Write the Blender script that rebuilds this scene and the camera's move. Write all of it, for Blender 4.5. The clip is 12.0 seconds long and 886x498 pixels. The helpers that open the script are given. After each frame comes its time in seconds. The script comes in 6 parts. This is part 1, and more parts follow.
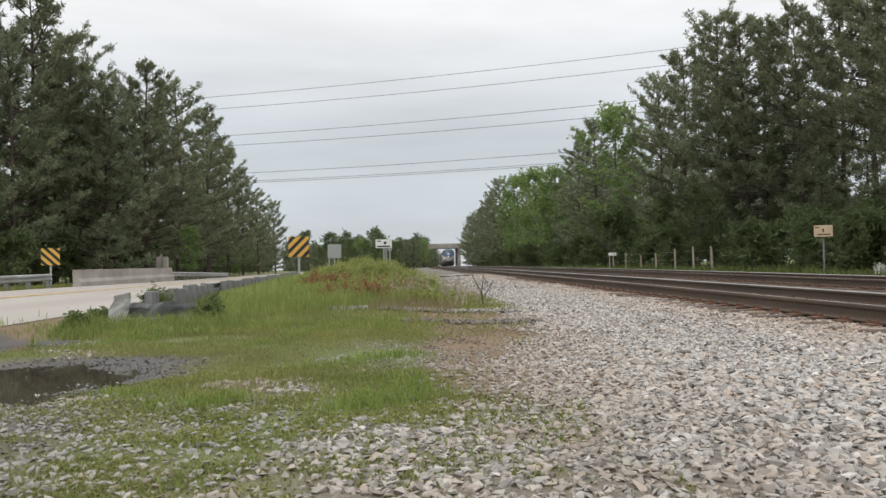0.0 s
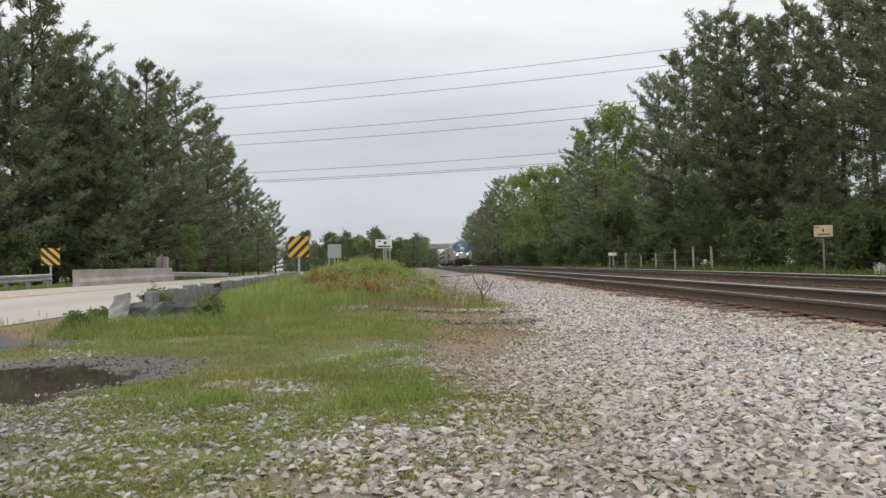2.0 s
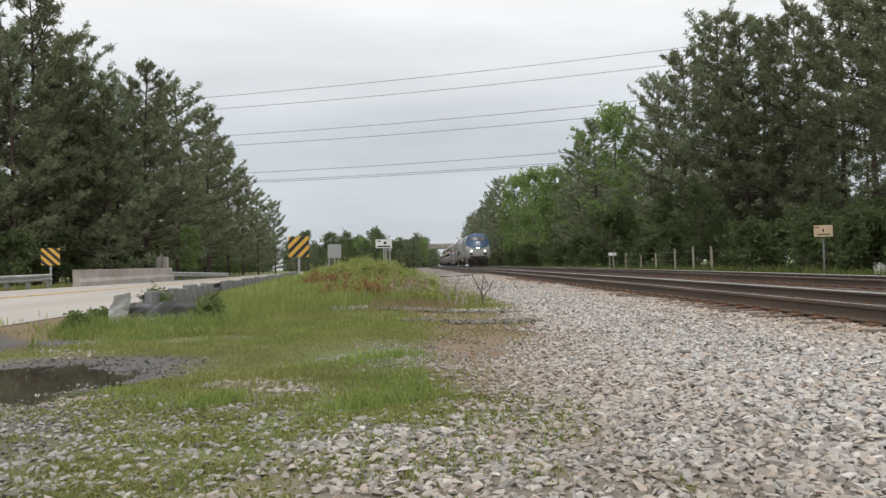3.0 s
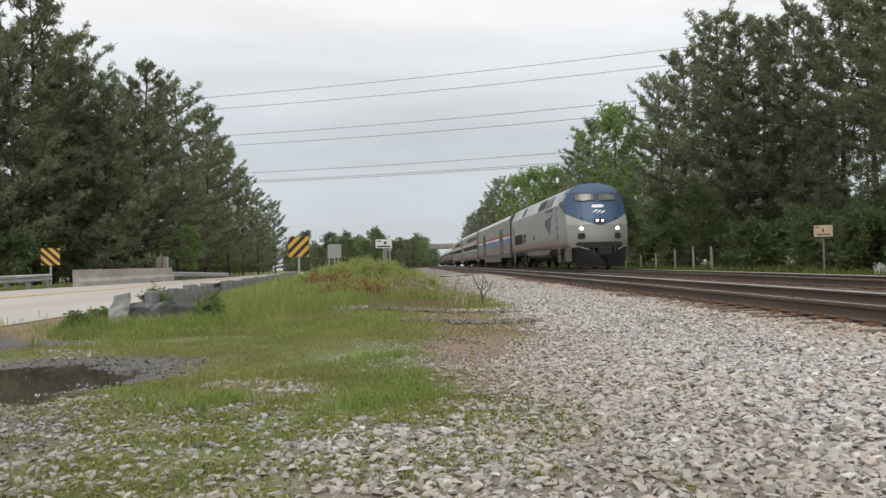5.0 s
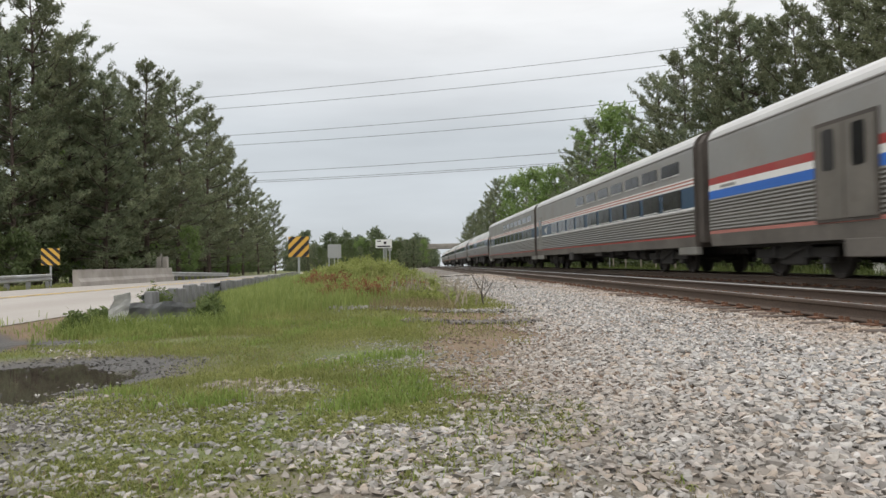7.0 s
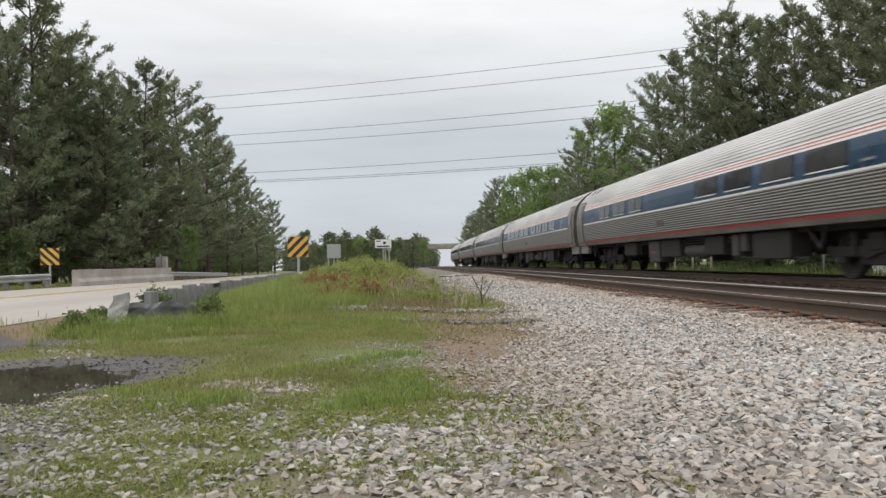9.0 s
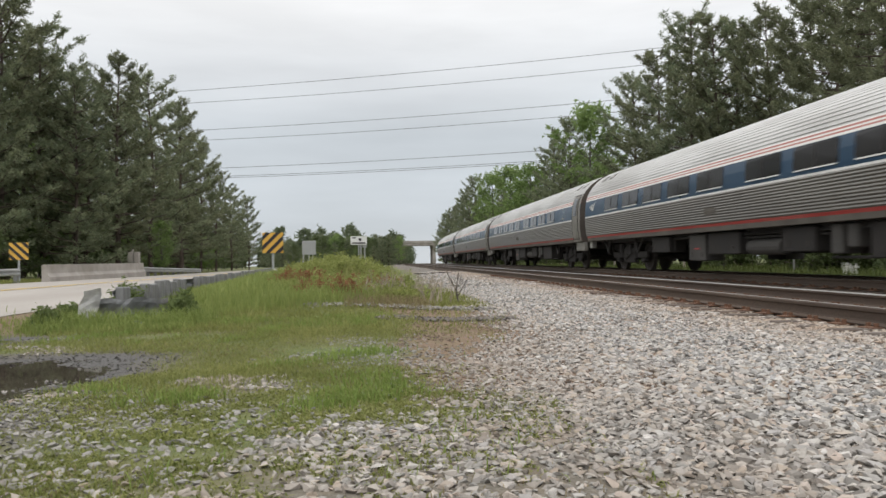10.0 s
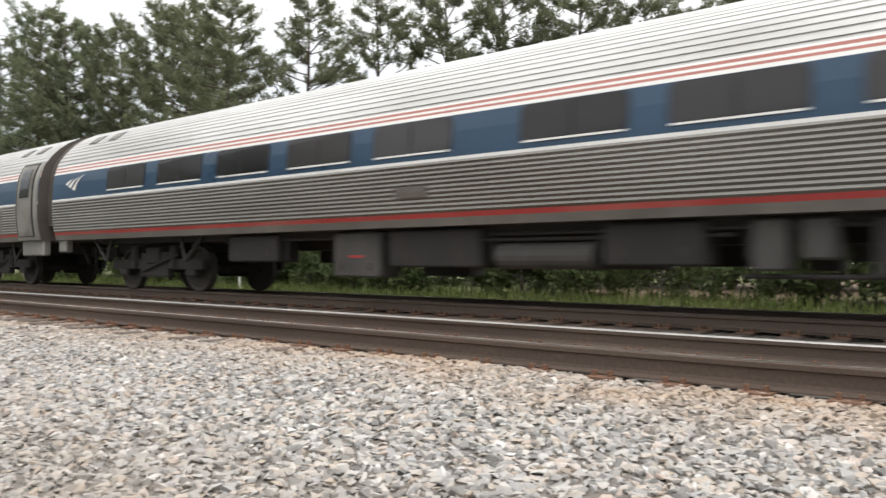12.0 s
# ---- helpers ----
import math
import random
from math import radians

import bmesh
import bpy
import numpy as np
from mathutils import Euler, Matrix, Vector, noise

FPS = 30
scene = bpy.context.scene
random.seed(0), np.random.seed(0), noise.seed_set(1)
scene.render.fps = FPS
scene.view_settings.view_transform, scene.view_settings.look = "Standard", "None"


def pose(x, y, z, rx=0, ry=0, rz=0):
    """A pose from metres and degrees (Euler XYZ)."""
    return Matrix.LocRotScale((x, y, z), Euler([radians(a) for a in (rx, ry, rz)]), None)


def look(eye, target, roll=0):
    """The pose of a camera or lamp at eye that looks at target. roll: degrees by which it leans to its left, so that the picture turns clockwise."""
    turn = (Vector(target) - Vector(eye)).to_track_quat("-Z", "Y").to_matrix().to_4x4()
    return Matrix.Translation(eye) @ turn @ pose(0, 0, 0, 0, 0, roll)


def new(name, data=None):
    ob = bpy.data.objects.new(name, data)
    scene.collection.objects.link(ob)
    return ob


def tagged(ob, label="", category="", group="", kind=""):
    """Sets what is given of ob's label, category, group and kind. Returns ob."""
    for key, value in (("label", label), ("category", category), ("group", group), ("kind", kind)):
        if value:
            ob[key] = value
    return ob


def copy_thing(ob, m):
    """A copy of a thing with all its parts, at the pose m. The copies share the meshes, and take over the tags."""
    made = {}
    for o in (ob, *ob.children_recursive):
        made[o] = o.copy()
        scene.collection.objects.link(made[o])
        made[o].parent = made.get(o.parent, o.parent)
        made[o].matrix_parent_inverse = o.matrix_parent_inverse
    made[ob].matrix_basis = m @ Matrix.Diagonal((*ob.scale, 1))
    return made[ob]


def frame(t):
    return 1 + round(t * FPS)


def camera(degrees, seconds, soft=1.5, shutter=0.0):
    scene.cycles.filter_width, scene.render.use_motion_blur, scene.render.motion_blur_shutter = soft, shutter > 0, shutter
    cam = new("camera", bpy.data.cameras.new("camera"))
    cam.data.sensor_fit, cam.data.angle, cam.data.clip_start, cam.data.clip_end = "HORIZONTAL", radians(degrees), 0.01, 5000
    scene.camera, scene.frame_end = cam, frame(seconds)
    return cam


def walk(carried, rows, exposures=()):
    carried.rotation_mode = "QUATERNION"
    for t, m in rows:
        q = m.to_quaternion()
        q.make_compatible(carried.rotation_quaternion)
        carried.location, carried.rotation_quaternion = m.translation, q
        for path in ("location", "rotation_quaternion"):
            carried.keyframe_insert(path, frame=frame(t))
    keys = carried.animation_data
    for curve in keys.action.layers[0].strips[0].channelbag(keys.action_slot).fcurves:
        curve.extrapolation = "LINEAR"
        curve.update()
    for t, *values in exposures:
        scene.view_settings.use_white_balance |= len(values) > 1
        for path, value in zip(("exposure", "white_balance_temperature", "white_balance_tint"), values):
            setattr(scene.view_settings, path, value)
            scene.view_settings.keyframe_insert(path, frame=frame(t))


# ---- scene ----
# ---- camera ----
cam = camera(58.95, 12.0, soft=1.5, shutter=0.2)
EYE = (0.0, 0.0, 0.44)          # 0.44 m above the rail tops (z = 0)
walk(cam, [
    (0.0, pose(*EYE, 91.278, 1.285, -3.636)),
    (8.8, pose(*EYE, 91.278, 1.285, -3.640)),
    (9.0, pose(*EYE, 91.277, 1.268, -3.679)),
    (9.5, pose(*EYE, 91.381, 1.298, -3.931)),
    (10.0, pose(*EYE, 91.040, 0.923, -5.463)),
    (10.5, pose(*EYE, 91.236, 0.40, -13.469)),
    (11.0, pose(*EYE, 91.016, 0.116, -23.442)),
    (11.5, pose(*EYE, 91.06, -0.069, -37.956)),
    (12.0, pose(*EYE, 91.55, -0.08, -50.694)),
], exposures=[(0.0, 0.0), (10.0, 0.0), (11.0, 0.0), (11.5, 0.15), (12.0, 0.42)])

# ---- light: an overcast spring day ----
SUN_EL, SUN_AZ = 58.0, 200.0
world = bpy.data.worlds.new("sky")
scene.world = world
world.use_nodes = True
wn, wl = world.node_tree.nodes, world.node_tree.links
wn.clear()
w_out = wn.new("ShaderNodeOutputWorld")
w_bg = wn.new("ShaderNodeBackground")
w_sky = wn.new("ShaderNodeTexSky")
w_sky.sky_type, w_sky.sun_disc = "NISHITA", False
w_sky.sun_elevation, w_sky.sun_rotation = radians(SUN_EL), radians(SUN_AZ)
w_co = wn.new("ShaderNodeTexCoord")
w_sep = wn.new("ShaderNodeSeparateXYZ")
wl.new(w_co.outputs["Generated"], w_sep.inputs[0])
w_ramp = wn.new("ShaderNodeValToRGB")   # cloud deck: brighter towards the zenith
cr = w_ramp.color_ramp
cr.elements[0].position, cr.elements[0].color = 0.0, (0.60, 0.635, 0.665, 1)
cr.elements[1].position, cr.elements[1].color = 1.0, (1.75, 1.75, 1.75, 1)
for p_, c_ in ((0.05, (0.585, 0.625, 0.665, 1)), (0.16, (0.60, 0.64, 0.675, 1)), (0.25, (0.80, 0.82, 0.84, 1)), (0.33, (1.0, 1.0, 1.0, 1)), (0.6, (1.35, 1.35, 1.35, 1))):
    e_ = cr.elements.new(p_)
    e_.color = c_
wl.new(w_sep.outputs["Z"], w_ramp.inputs[0])
w_map = wn.new("ShaderNodeMapping")
w_map.inputs["Scale"].default_value = (1.6, 1.6, 9.0)
wl.new(w_co.outputs["Generated"], w_map.inputs[0])
w_noi = wn.new("ShaderNodeTexNoise")
w_noi.inputs["Scale"].default_value, w_noi.inputs["Detail"].default_value = 1.7, 5
wl.new(w_map.outputs[0], w_noi.inputs["Vector"])
w_mr = wn.new("ShaderNodeMapRange")
w_mr.inputs["From Min"].default_value, w_mr.inputs["From Max"].default_value = 0.3, 0.7
w_mr.inputs["To Min"].default_value, w_mr.inputs["To Max"].default_value = 0.90, 1.10
wl.new(w_noi.outputs[0], w_mr.inputs["Value"])
w_mul = wn.new("ShaderNodeVectorMath")
w_mul.operation = "SCALE"
wl.new(w_ramp.outputs[0], w_mul.inputs[0])
wl.new(w_mr.outputs[0], w_mul.inputs["Scale"])
w_sc = wn.new("ShaderNodeVectorMath")   # thin share of clear-sky light through the cloud
w_sc.operation = "SCALE"
w_sc.inputs["Scale"].default_value = 0.006
wl.new(w_sky.outputs[0], w_sc.inputs[0])
w_add = wn.new("ShaderNodeVectorMath")
wl.new(w_mul.outputs[0], w_add.inputs[0])
wl.new(w_sc.outputs[0], w_add.inputs[1])
wl.new(w_add.outputs[0], w_bg.inputs["Color"])
w_bg.inputs["Strength"].default_value = 1.0
wl.new(w_bg.outputs[0], w_out.inputs[0])

sun_data = bpy.data.lights.new("sun", "SUN")
sun_data.energy, sun_data.angle, sun_data.color = 0.9, radians(25), (1.0, 0.97, 0.92)
sun = new("sun", sun_data)
sun.matrix_world = look((0, 0, 50), Vector((0, 0, 50)) - Vector((math.sin(radians(SUN_AZ)) * math.cos(radians(SUN_EL)), math.cos(radians(SUN_AZ)) * math.cos(radians(SUN_EL)), math.sin(radians(SUN_EL)))))


# ---- materials ----
class Nodes:
    """Small builder for one material's node tree."""

    def __init__(self, name, rough=0.7, metal=0.0):
        self.m = bpy.data.materials.new(name)
        self.m.use_nodes = True
        self.t = self.m.node_tree
        self.b = self.t.nodes["Principled BSDF"]
        self.b.inputs["Roughness"].default_value = rough
        self.b.inputs["Metallic"].default_value = metal
        self.co = self.t.nodes.new("ShaderNodeTexCoord").outputs["Object"]

    def put(self, sock, v):
        if isinstance(v, bpy.types.NodeSocket):
            self.t.links.new(v, sock)
        elif v is not None:
            sock.default_value = v

    def math(self, op, a, b=None, c=None, clamp=False):
        n = self.t.nodes.new("ShaderNodeMath")
        n.operation, n.use_clamp = op, clamp
        for s, v in zip(n.inputs, (a, b, c)):
            self.put(s, v)
        return n.outputs[0]

    def xyz(self, vec=None):
        n = self.t.nodes.new("ShaderNodeSeparateXYZ")
        self.put(n.inputs[0], vec or self.co)
        return n.outputs

    def noise(self, scale, detail=3, rough=0.55, stretch=None, vec=None):
        v = vec or self.co
        if stretch:
            mp = self.t.nodes.new("ShaderNodeMapping")
            mp.inputs["Scale"].default_value = stretch
            self.t.links.new(v, mp.inputs[0])
            v = mp.outputs[0]
        n = self.t.nodes.new("ShaderNodeTexNoise")
        n.inputs["Scale"].default_value, n.inputs["Detail"].default_value, n.inputs["Roughness"].default_value = scale, detail, rough
        self.t.links.new(v, n.inputs["Vector"])
        return n.outputs[0]

    def band(self, v, lo, hi, a=0.0, b=1.0):
        n = self.t.nodes.new("ShaderNodeMapRange")
        n.inputs["From Min"].default_value, n.inputs["From Max"].default_value = lo, hi
        n.inputs["To Min"].default_value, n.inputs["To Max"].default_value = a, b
        self.put(n.inputs["Value"], v)
        return n.outputs[0]

    def mix(self, f, a, b, mode="MIX"):
        n = self.t.nodes.new("ShaderNodeMix")
        n.data_type, n.blend_type = "RGBA", mode
        self.put(n.inputs[0], f)
        for s, v in ((n.inputs[6], a), (n.inputs[7], b)):
            self.put(s, (*v, 1) if isinstance(v, tuple) and len(v) == 3 else v)
        return n.outputs[2]

    def island(self):
        return self.t.nodes.new("ShaderNodeNewGeometry").outputs["Random Per Island"]

    def each(self):
        return self.t.nodes.new("ShaderNodeObjectInfo").outputs["Random"]

    def attr(self, name):
        n = self.t.nodes.new("ShaderNodeAttribute")
        n.attribute_name = name
        return n.outputs["Fac"]

    def color(self, v):
        self.put(self.b.inputs["Base Color"], (*v, 1) if isinstance(v, tuple) else v)
        return self

    def rough(self, v):
        self.put(self.b.inputs["Roughness"], v)
        return self

    def bump(self, h, strength=0.3, dist=0.01):
        n = self.t.nodes.new("ShaderNodeBump")
        n.inputs["Strength"].default_value, n.inputs["Distance"].default_value = strength, dist
        self.put(n.inputs["Height"], h)
        self.t.links.new(n.outputs[0], self.b.inputs["Normal"])
        return self


def scaled(c, k):
    return tuple(min(1.0, a * k) for a in c)


def plain(name, base, rough=0.6, metal=0.0, var=0.2, scale=3.0, fine=30.0, bump=0.15, dist=0.004, dirt=None, stretch=None):
    """A surface with stains at one scale and grain at another."""
    n = Nodes(name, rough, metal)
    big, small = n.noise(scale, 4, stretch=stretch), n.noise(fine, 3, stretch=stretch)
    c = n.mix(n.band(big, 0.3, 0.7), scaled(base, 1 - var), scaled(base, 1 + var))
    c = n.mix(n.band(small, 0.35, 0.75, 0.0, 0.5), c, scaled(base, 1 - 1.2 * var) if var < 0.8 else base)
    if dirt:
        c = n.mix(n.band(n.noise(scale * 0.6, 5), 0.48, 0.68, 0, 0.7), c, dirt)
    n.color(c).rough(n.band(big, 0.3, 0.7, max(0.05, rough - 0.08), min(1, rough + 0.1)))
    if bump:
        n.bump(small, bump, dist)
    return n.m


def leafy(name, dark, light, rough=0.6, scale=0.35, tufted=False):
    n = Nodes(name, rough)
    vary = n.island()
    if tufted:      # most of the change from tuft to tuft, less from leaf to leaf
        vary = n.math("ADD", n.math("MULTIPLY", n.attr("tone"), 0.72), n.math("MULTIPLY", vary, 0.28))
    c = n.mix(vary, dark, light)
    c = n.mix(n.band(n.noise(scale, 3), 0.35, 0.7, 0, 0.6), c, scaled(dark, 0.8))
    c = n.mix(n.band(n.each(), 0, 1, 0.0, 0.3), c, scaled(light, 0.8))
    n.color(c)
    n.b.inputs["Specular IOR Level"].default_value = 0.25
    # thin leaves let part of the light through
    tr = n.t.nodes.new("ShaderNodeBsdfTranslucent")
    n.t.links.new(c, tr.inputs["Color"])
    mx = n.t.nodes.new("ShaderNodeMixShader")
    mx.inputs[0].default_value = 0.45
    n.t.links.new(n.b.outputs[0], mx.inputs[1])
    n.t.links.new(tr.outputs[0], mx.inputs[2])
    n.t.links.new(mx.outputs[0], n.t.nodes["Material Output"].inputs["Surface"])
    return n.m


def shaped(name, bm=None, material=None, data=None):
    if data is None:
        data = bpy.data.meshes.new(name)
        bm.to_mesh(data)
        bm.free()
    if material is not None:
        for mm in (material if isinstance(material, (list, tuple)) else [material]):
            data.materials.append(mm)
    return new(name, data)


def part(name, bm, material, parent, label=""):
    ob = shaped(name, bm, material)
    ob.parent = parent
    return tagged(ob, label)


def thing(name, label, category, m=None, group="", kind=""):
    ob = new(name)
    if m is not None:
        ob.matrix_basis = m
    return tagged(ob, label, category, group, kind)


def box(bm, x0, x1, y0, y1, z0, z1, bevel=0.0, mi=0):
    g = bmesh.ops.create_cube(bm, size=1.0, matrix=Matrix.LocRotScale(((x0 + x1) / 2, (y0 + y1) / 2, (z0 + z1) / 2), None, (abs(x1 - x0), abs(y1 - y0), abs(z1 - z0))))
    vs = g["verts"]
    fs = {f for v in vs for f in v.link_faces}
    for f in fs:
        f.material_index = mi
    if bevel:
        es = {e for v in vs for e in v.link_edges}
        bmesh.ops.bevel(bm, geom=list(es), offset=bevel, segments=1, affect="EDGES", material=-1)
    return bm


def rod(bm, a, b, r0, r1=None, seg=8):
    a, b = Vector(a), Vector(b)
    d = b - a
    m = Matrix.Translation((a + b) / 2) @ d.to_track_quat("Z", "Y").to_matrix().to_4x4()
    bmesh.ops.create_cone(bm, cap_ends=True, segments=seg, radius1=r0, radius2=r0 if r1 is None else r1, depth=d.length, matrix=m)
    return bm


def tube(bm, pts, r, seg=5):
    """One closed pipe along a path."""
    rings = []
    for i, p in enumerate(pts):
        d = (Vector(pts[min(i + 1, len(pts) - 1)]) - Vector(pts[max(i - 1, 0)])).normalized()
        u = d.cross(Vector((0.1, 0.2, 0.97))).normalized()
        w = d.cross(u)
        rings.append([bm.verts.new(Vector(p) + (u * math.cos(6.2832 * k / seg) + w * math.sin(6.2832 * k / seg)) * r) for k in range(seg)])
    for a, b in zip(rings, rings[1:]):
        for k in range(seg):
            j = (k + 1) % seg
            bm.faces.new((a[k], a[j], b[j], b[k]))
    bm.faces.new(rings[0]), bm.faces.new(rings[-1])
    bmesh.ops.recalc_face_normals(bm, faces=bm.faces)
    return bm


def boxes(*rows, bevel=0.0):
    bm = bmesh.new()
    for r in rows:
        box(bm, *r, bevel=bevel)
    return bm


def triangles(name, verts, faces, material, attrs=None, smooth=False):
    """A mesh object from numpy arrays (tris or quads)."""
    me = bpy.data.meshes.new(name)
    me.from_pydata(verts.tolist(), [], faces.tolist())
    for k, v in (attrs or {}).items():
        me.attributes.new(k, "FLOAT", "POINT").data.foreach_set("value", np.asarray(v, dtype=np.float32))
    if smooth:
        me.polygons.foreach_set("use_smooth", [True] * len(me.polygons))
    return shaped(name, data=me, material=material)


# ---- plan ----
# z = 0 on the rail tops; the tracks run along +y on a wide curve, x to the right
NEAR_RAIL, GAUGE, SPACING, CURVE = 4.834, 1.51, 4.424, 0.204e-3
TRACK_A = NEAR_RAIL + GAUGE / 2
TRACK_B = TRACK_A + SPACING


def bend(y):
    return CURVE * y * y / 2


def grade(y):
    """Height of the rail tops: the line climbs gently away from the camera."""
    return 0.5 * (1 - np.exp(-(np.maximum(y, 2.0) - 14.0) / 70.0))


def step(a, b, v):
    t = np.clip((v - a) / (b - a), 0, 1)
    return t * t * (3 - 2 * t)


def rough_map(x, y, s, seed=0):
    """Cheap smooth value noise on arrays, about -1 to 1."""
    o = np.zeros_like(x)
    rs = np.random.RandomState(seed)
    for k in range(7):
        a, p, q = rs.uniform(0, 6.283), rs.uniform(0, 6.283), rs.uniform(0.5, 2.2)
        o += np.sin((x * math.cos(a) + y * math.sin(a)) * q / s + p + 1.3 * np.sin((x * math.sin(a) - y * math.cos(a)) * 0.7 * q / s + q * 5))
    return o / 4.2


def road_mid(y):
    return -9.5 - 0.030 * (y - 10)


ROAD_HALF = 4.95


def height(x, y):
    """The ground's height."""
    xc = x - bend(np.clip(y, -400, 900))
    z = -0.27 + 0.012 * rough_map(x, y, 0.5, 3) + 0.02 * rough_map(x, y, 2.5, 4)
    z += 0.06 * step(2.0, 3.9, xc)                                     # up to the tie ends
    z += -0.30 * step(12.2, 14.2, xc) + 0.35 * step(15.5, 20, xc)      # far ditch and bank
    mound = np.exp(-(((xc + 0.7) / np.where(xc > -0.7, 1.05, 2.2)) ** 2) - (((y - 20.5) / 6.5) ** 2))
    z += 0.42 * mound
    z += 0.10 * step(-0.6, -4.0, x) * step(11, 16, y)
    z += grade(np.clip(y, -400, 900)) * step(-0.3, 3.2, xc)
    d = np.abs(x - road_mid(y))
    w = 1 - step(ROAD_HALF + 0.02, ROAD_HALF + 0.40, d)
    z = z * (1 - w) + w * (-0.145)
    pud = np.exp(-(((x + 2.85) / 1.0) ** 2) - (((y - 5.6) / 1.2) ** 2)) + 0.8 * np.exp(-(((x + 3.95) / 0.30) ** 2) - (((y - 8.25) / 0.50) ** 2))
    z -= 0.065 * np.clip(pud * 1.4, 0, 1) * (1 + 0.30 * rough_map(x, y, 0.16, 5) + 0.22 * rough_map(x, y, 0.06, 6))
    return z


def zones(x, y):
    """Shares of ballast, grass, bare dirt and wet mud on the ground."""
    xc = x - bend(np.clip(y, -400, 900))
    n1, n2 = rough_map(x, y, 0.35, 11), rough_map(x, y, 1.3, 12)
    edge = 0.50 + 1.05 * step(4.5, 8.5, y) + 0.3 * step(10, 14, y) + 0.5 * step(24, 40, y)
    stone = step(-0.40, 0.55, xc - edge + 0.28 * n1 + 0.16 * n2)
    stone = stone * step(13.2, 12.4, xc + 0.2 * n1)
    left = step(0.0, -0.7, x)
    front = step(3.5, 2.6, y + 0.45 * n1 + 0.3 * n2 - 0.55 * step(-0.7, 0.1, x) + 0.5 * left) * (1 - left * (0.35 + 0.55 * step(-0.2, 0.5, n2 + 0.5 * n1)))          # loose stone in front of the grass
    stone = np.maximum(stone, 0.70 * front)
    stone = np.maximum(stone, step(0.55, 0.9, n1 * 0.8 + n2 * 0.6) * step(9, 5, y) * 0.6 * (x < 0.6))
    mud = 1 - step(0.75, 1.25, np.sqrt(((x + 2.65) / 1.1) ** 2 + ((y - 5.75) / 1.5) ** 2) + 0.15 * n1)
    mud = np.maximum(mud, 1 - step(0.7, 1.2, np.sqrt(((x + 4.0) / 0.8) ** 2 + ((y - 8.2) / 0.8) ** 2) + 0.15 * n1))
    mud = np.maximum(mud, step(-1.1, -1.9, x + 0.2 * n1) * step(5.6, 4.3, y + 0.3 * n1) * 0.8)
    dirt = step(0.05, 0.45, xc + 0.18 * n1 + 0.15 * n2) * step(3.6, 5.0, y + 0.5 * n1 + 0.3 * n2) * step(13.5, 11.5, y)
    dirt = np.maximum(dirt, step(-3.75, -4.2, x + 0.2 * n1) * step(15, 12, y))
    grass = np.clip(1 - stone, 0, 1) * (1 - mud)
    return np.clip(stone, 0, 1), np.clip(grass, 0, 1), np.clip(dirt, 0, 1), np.clip(mud, 0, 1)


def spaced(lo, hi, fine_lo, fine_hi, d):
    """Grid lines, close together between fine_lo and fine_hi and wider apart outwards."""
    v = list(np.arange(fine_lo, fine_hi, d))
    s = d
    while v[-1] < hi:
        s *= 1.13
        v.append(v[-1] + s)
    s = d
    while v[0] > lo:
        s *= 1.13
        v.insert(0, v[0] - s)
    return np.array(v)


def build_ground():
    gx, gy = spaced(-1800, 1800, -7, 14, 0.09), spaced(-900, 2600, 0.5, 26, 0.11)
    X, Y = np.meshgrid(gx, gy)
    x, y = X.ravel(), Y.ravel()
    st, gr, di, mu = zones(x, y)
    far = step(60, 120, np.hypot(x, y))
    v = np.stack([x, y, height(x, y)], 1)
    nx, ny = len(gx), len(gy)
    i = np.arange(nx * ny).reshape(ny, nx)
    f = np.stack([i[:-1, :-1].ravel(), i[:-1, 1:].ravel(), i[1:, 1:].ravel(), i[1:, :-1].ravel()], 1)
    n = Nodes("ground", 0.95)
    fine, mid, big = n.noise(55, 4), n.noise(9, 4), n.noise(0.9, 4)
    soil = n.mix(n.band(mid, 0.3, 0.7), (0.13, 0.095, 0.065), (0.22, 0.17, 0.12))
    gravel = n.mix(n.band(fine, 0.3, 0.7), (0.07, 0.062, 0.053), (0.22, 0.20, 0.175))
    gravel = n.mix(n.band(mid, 0.45, 0.75, 0, 0.5), gravel, (0.15, 0.105, 0.07))
    turf = n.mix(n.band(mid, 0.3, 0.7), (0.070, 0.098, 0.027), (0.130, 0.150, 0.048))
    turf = n.mix(n.band(big, 0.4, 0.7, 0, 0.6), turf, (0.15, 0.115, 0.05))
    c = n.mix(n.attr("grass"), soil, turf)
    c = n.mix(n.attr("stone"), c, gravel)
    c = n.mix(n.math("MULTIPLY", n.attr("dirt"), n.band(mid, 0.3, 0.6, 0.5, 1.0)), c, n.mix(n.band(fine, 0.3, 0.7), (0.125, 0.08, 0.052), (0.24, 0.16, 0.108)))
    c = n.mix(n.attr("mud"), c, n.mix(n.band(fine, 0.3, 0.7), (0.030, 0.028, 0.025), (0.075, 0.069, 0.062)))
    n.color(c).rough(n.band(n.attr("mud"), 0, 1, 0.95, 0.6))
    n.bump(fine, 0.6, 0.02)
    g = triangles("ground", v, f, n.m, {"stone": st, "grass": gr, "dirt": di, "mud": mu}, True)
    tagged(g, "flat verge of grass, bare dirt and grey gravel", "ground", kind="structure")


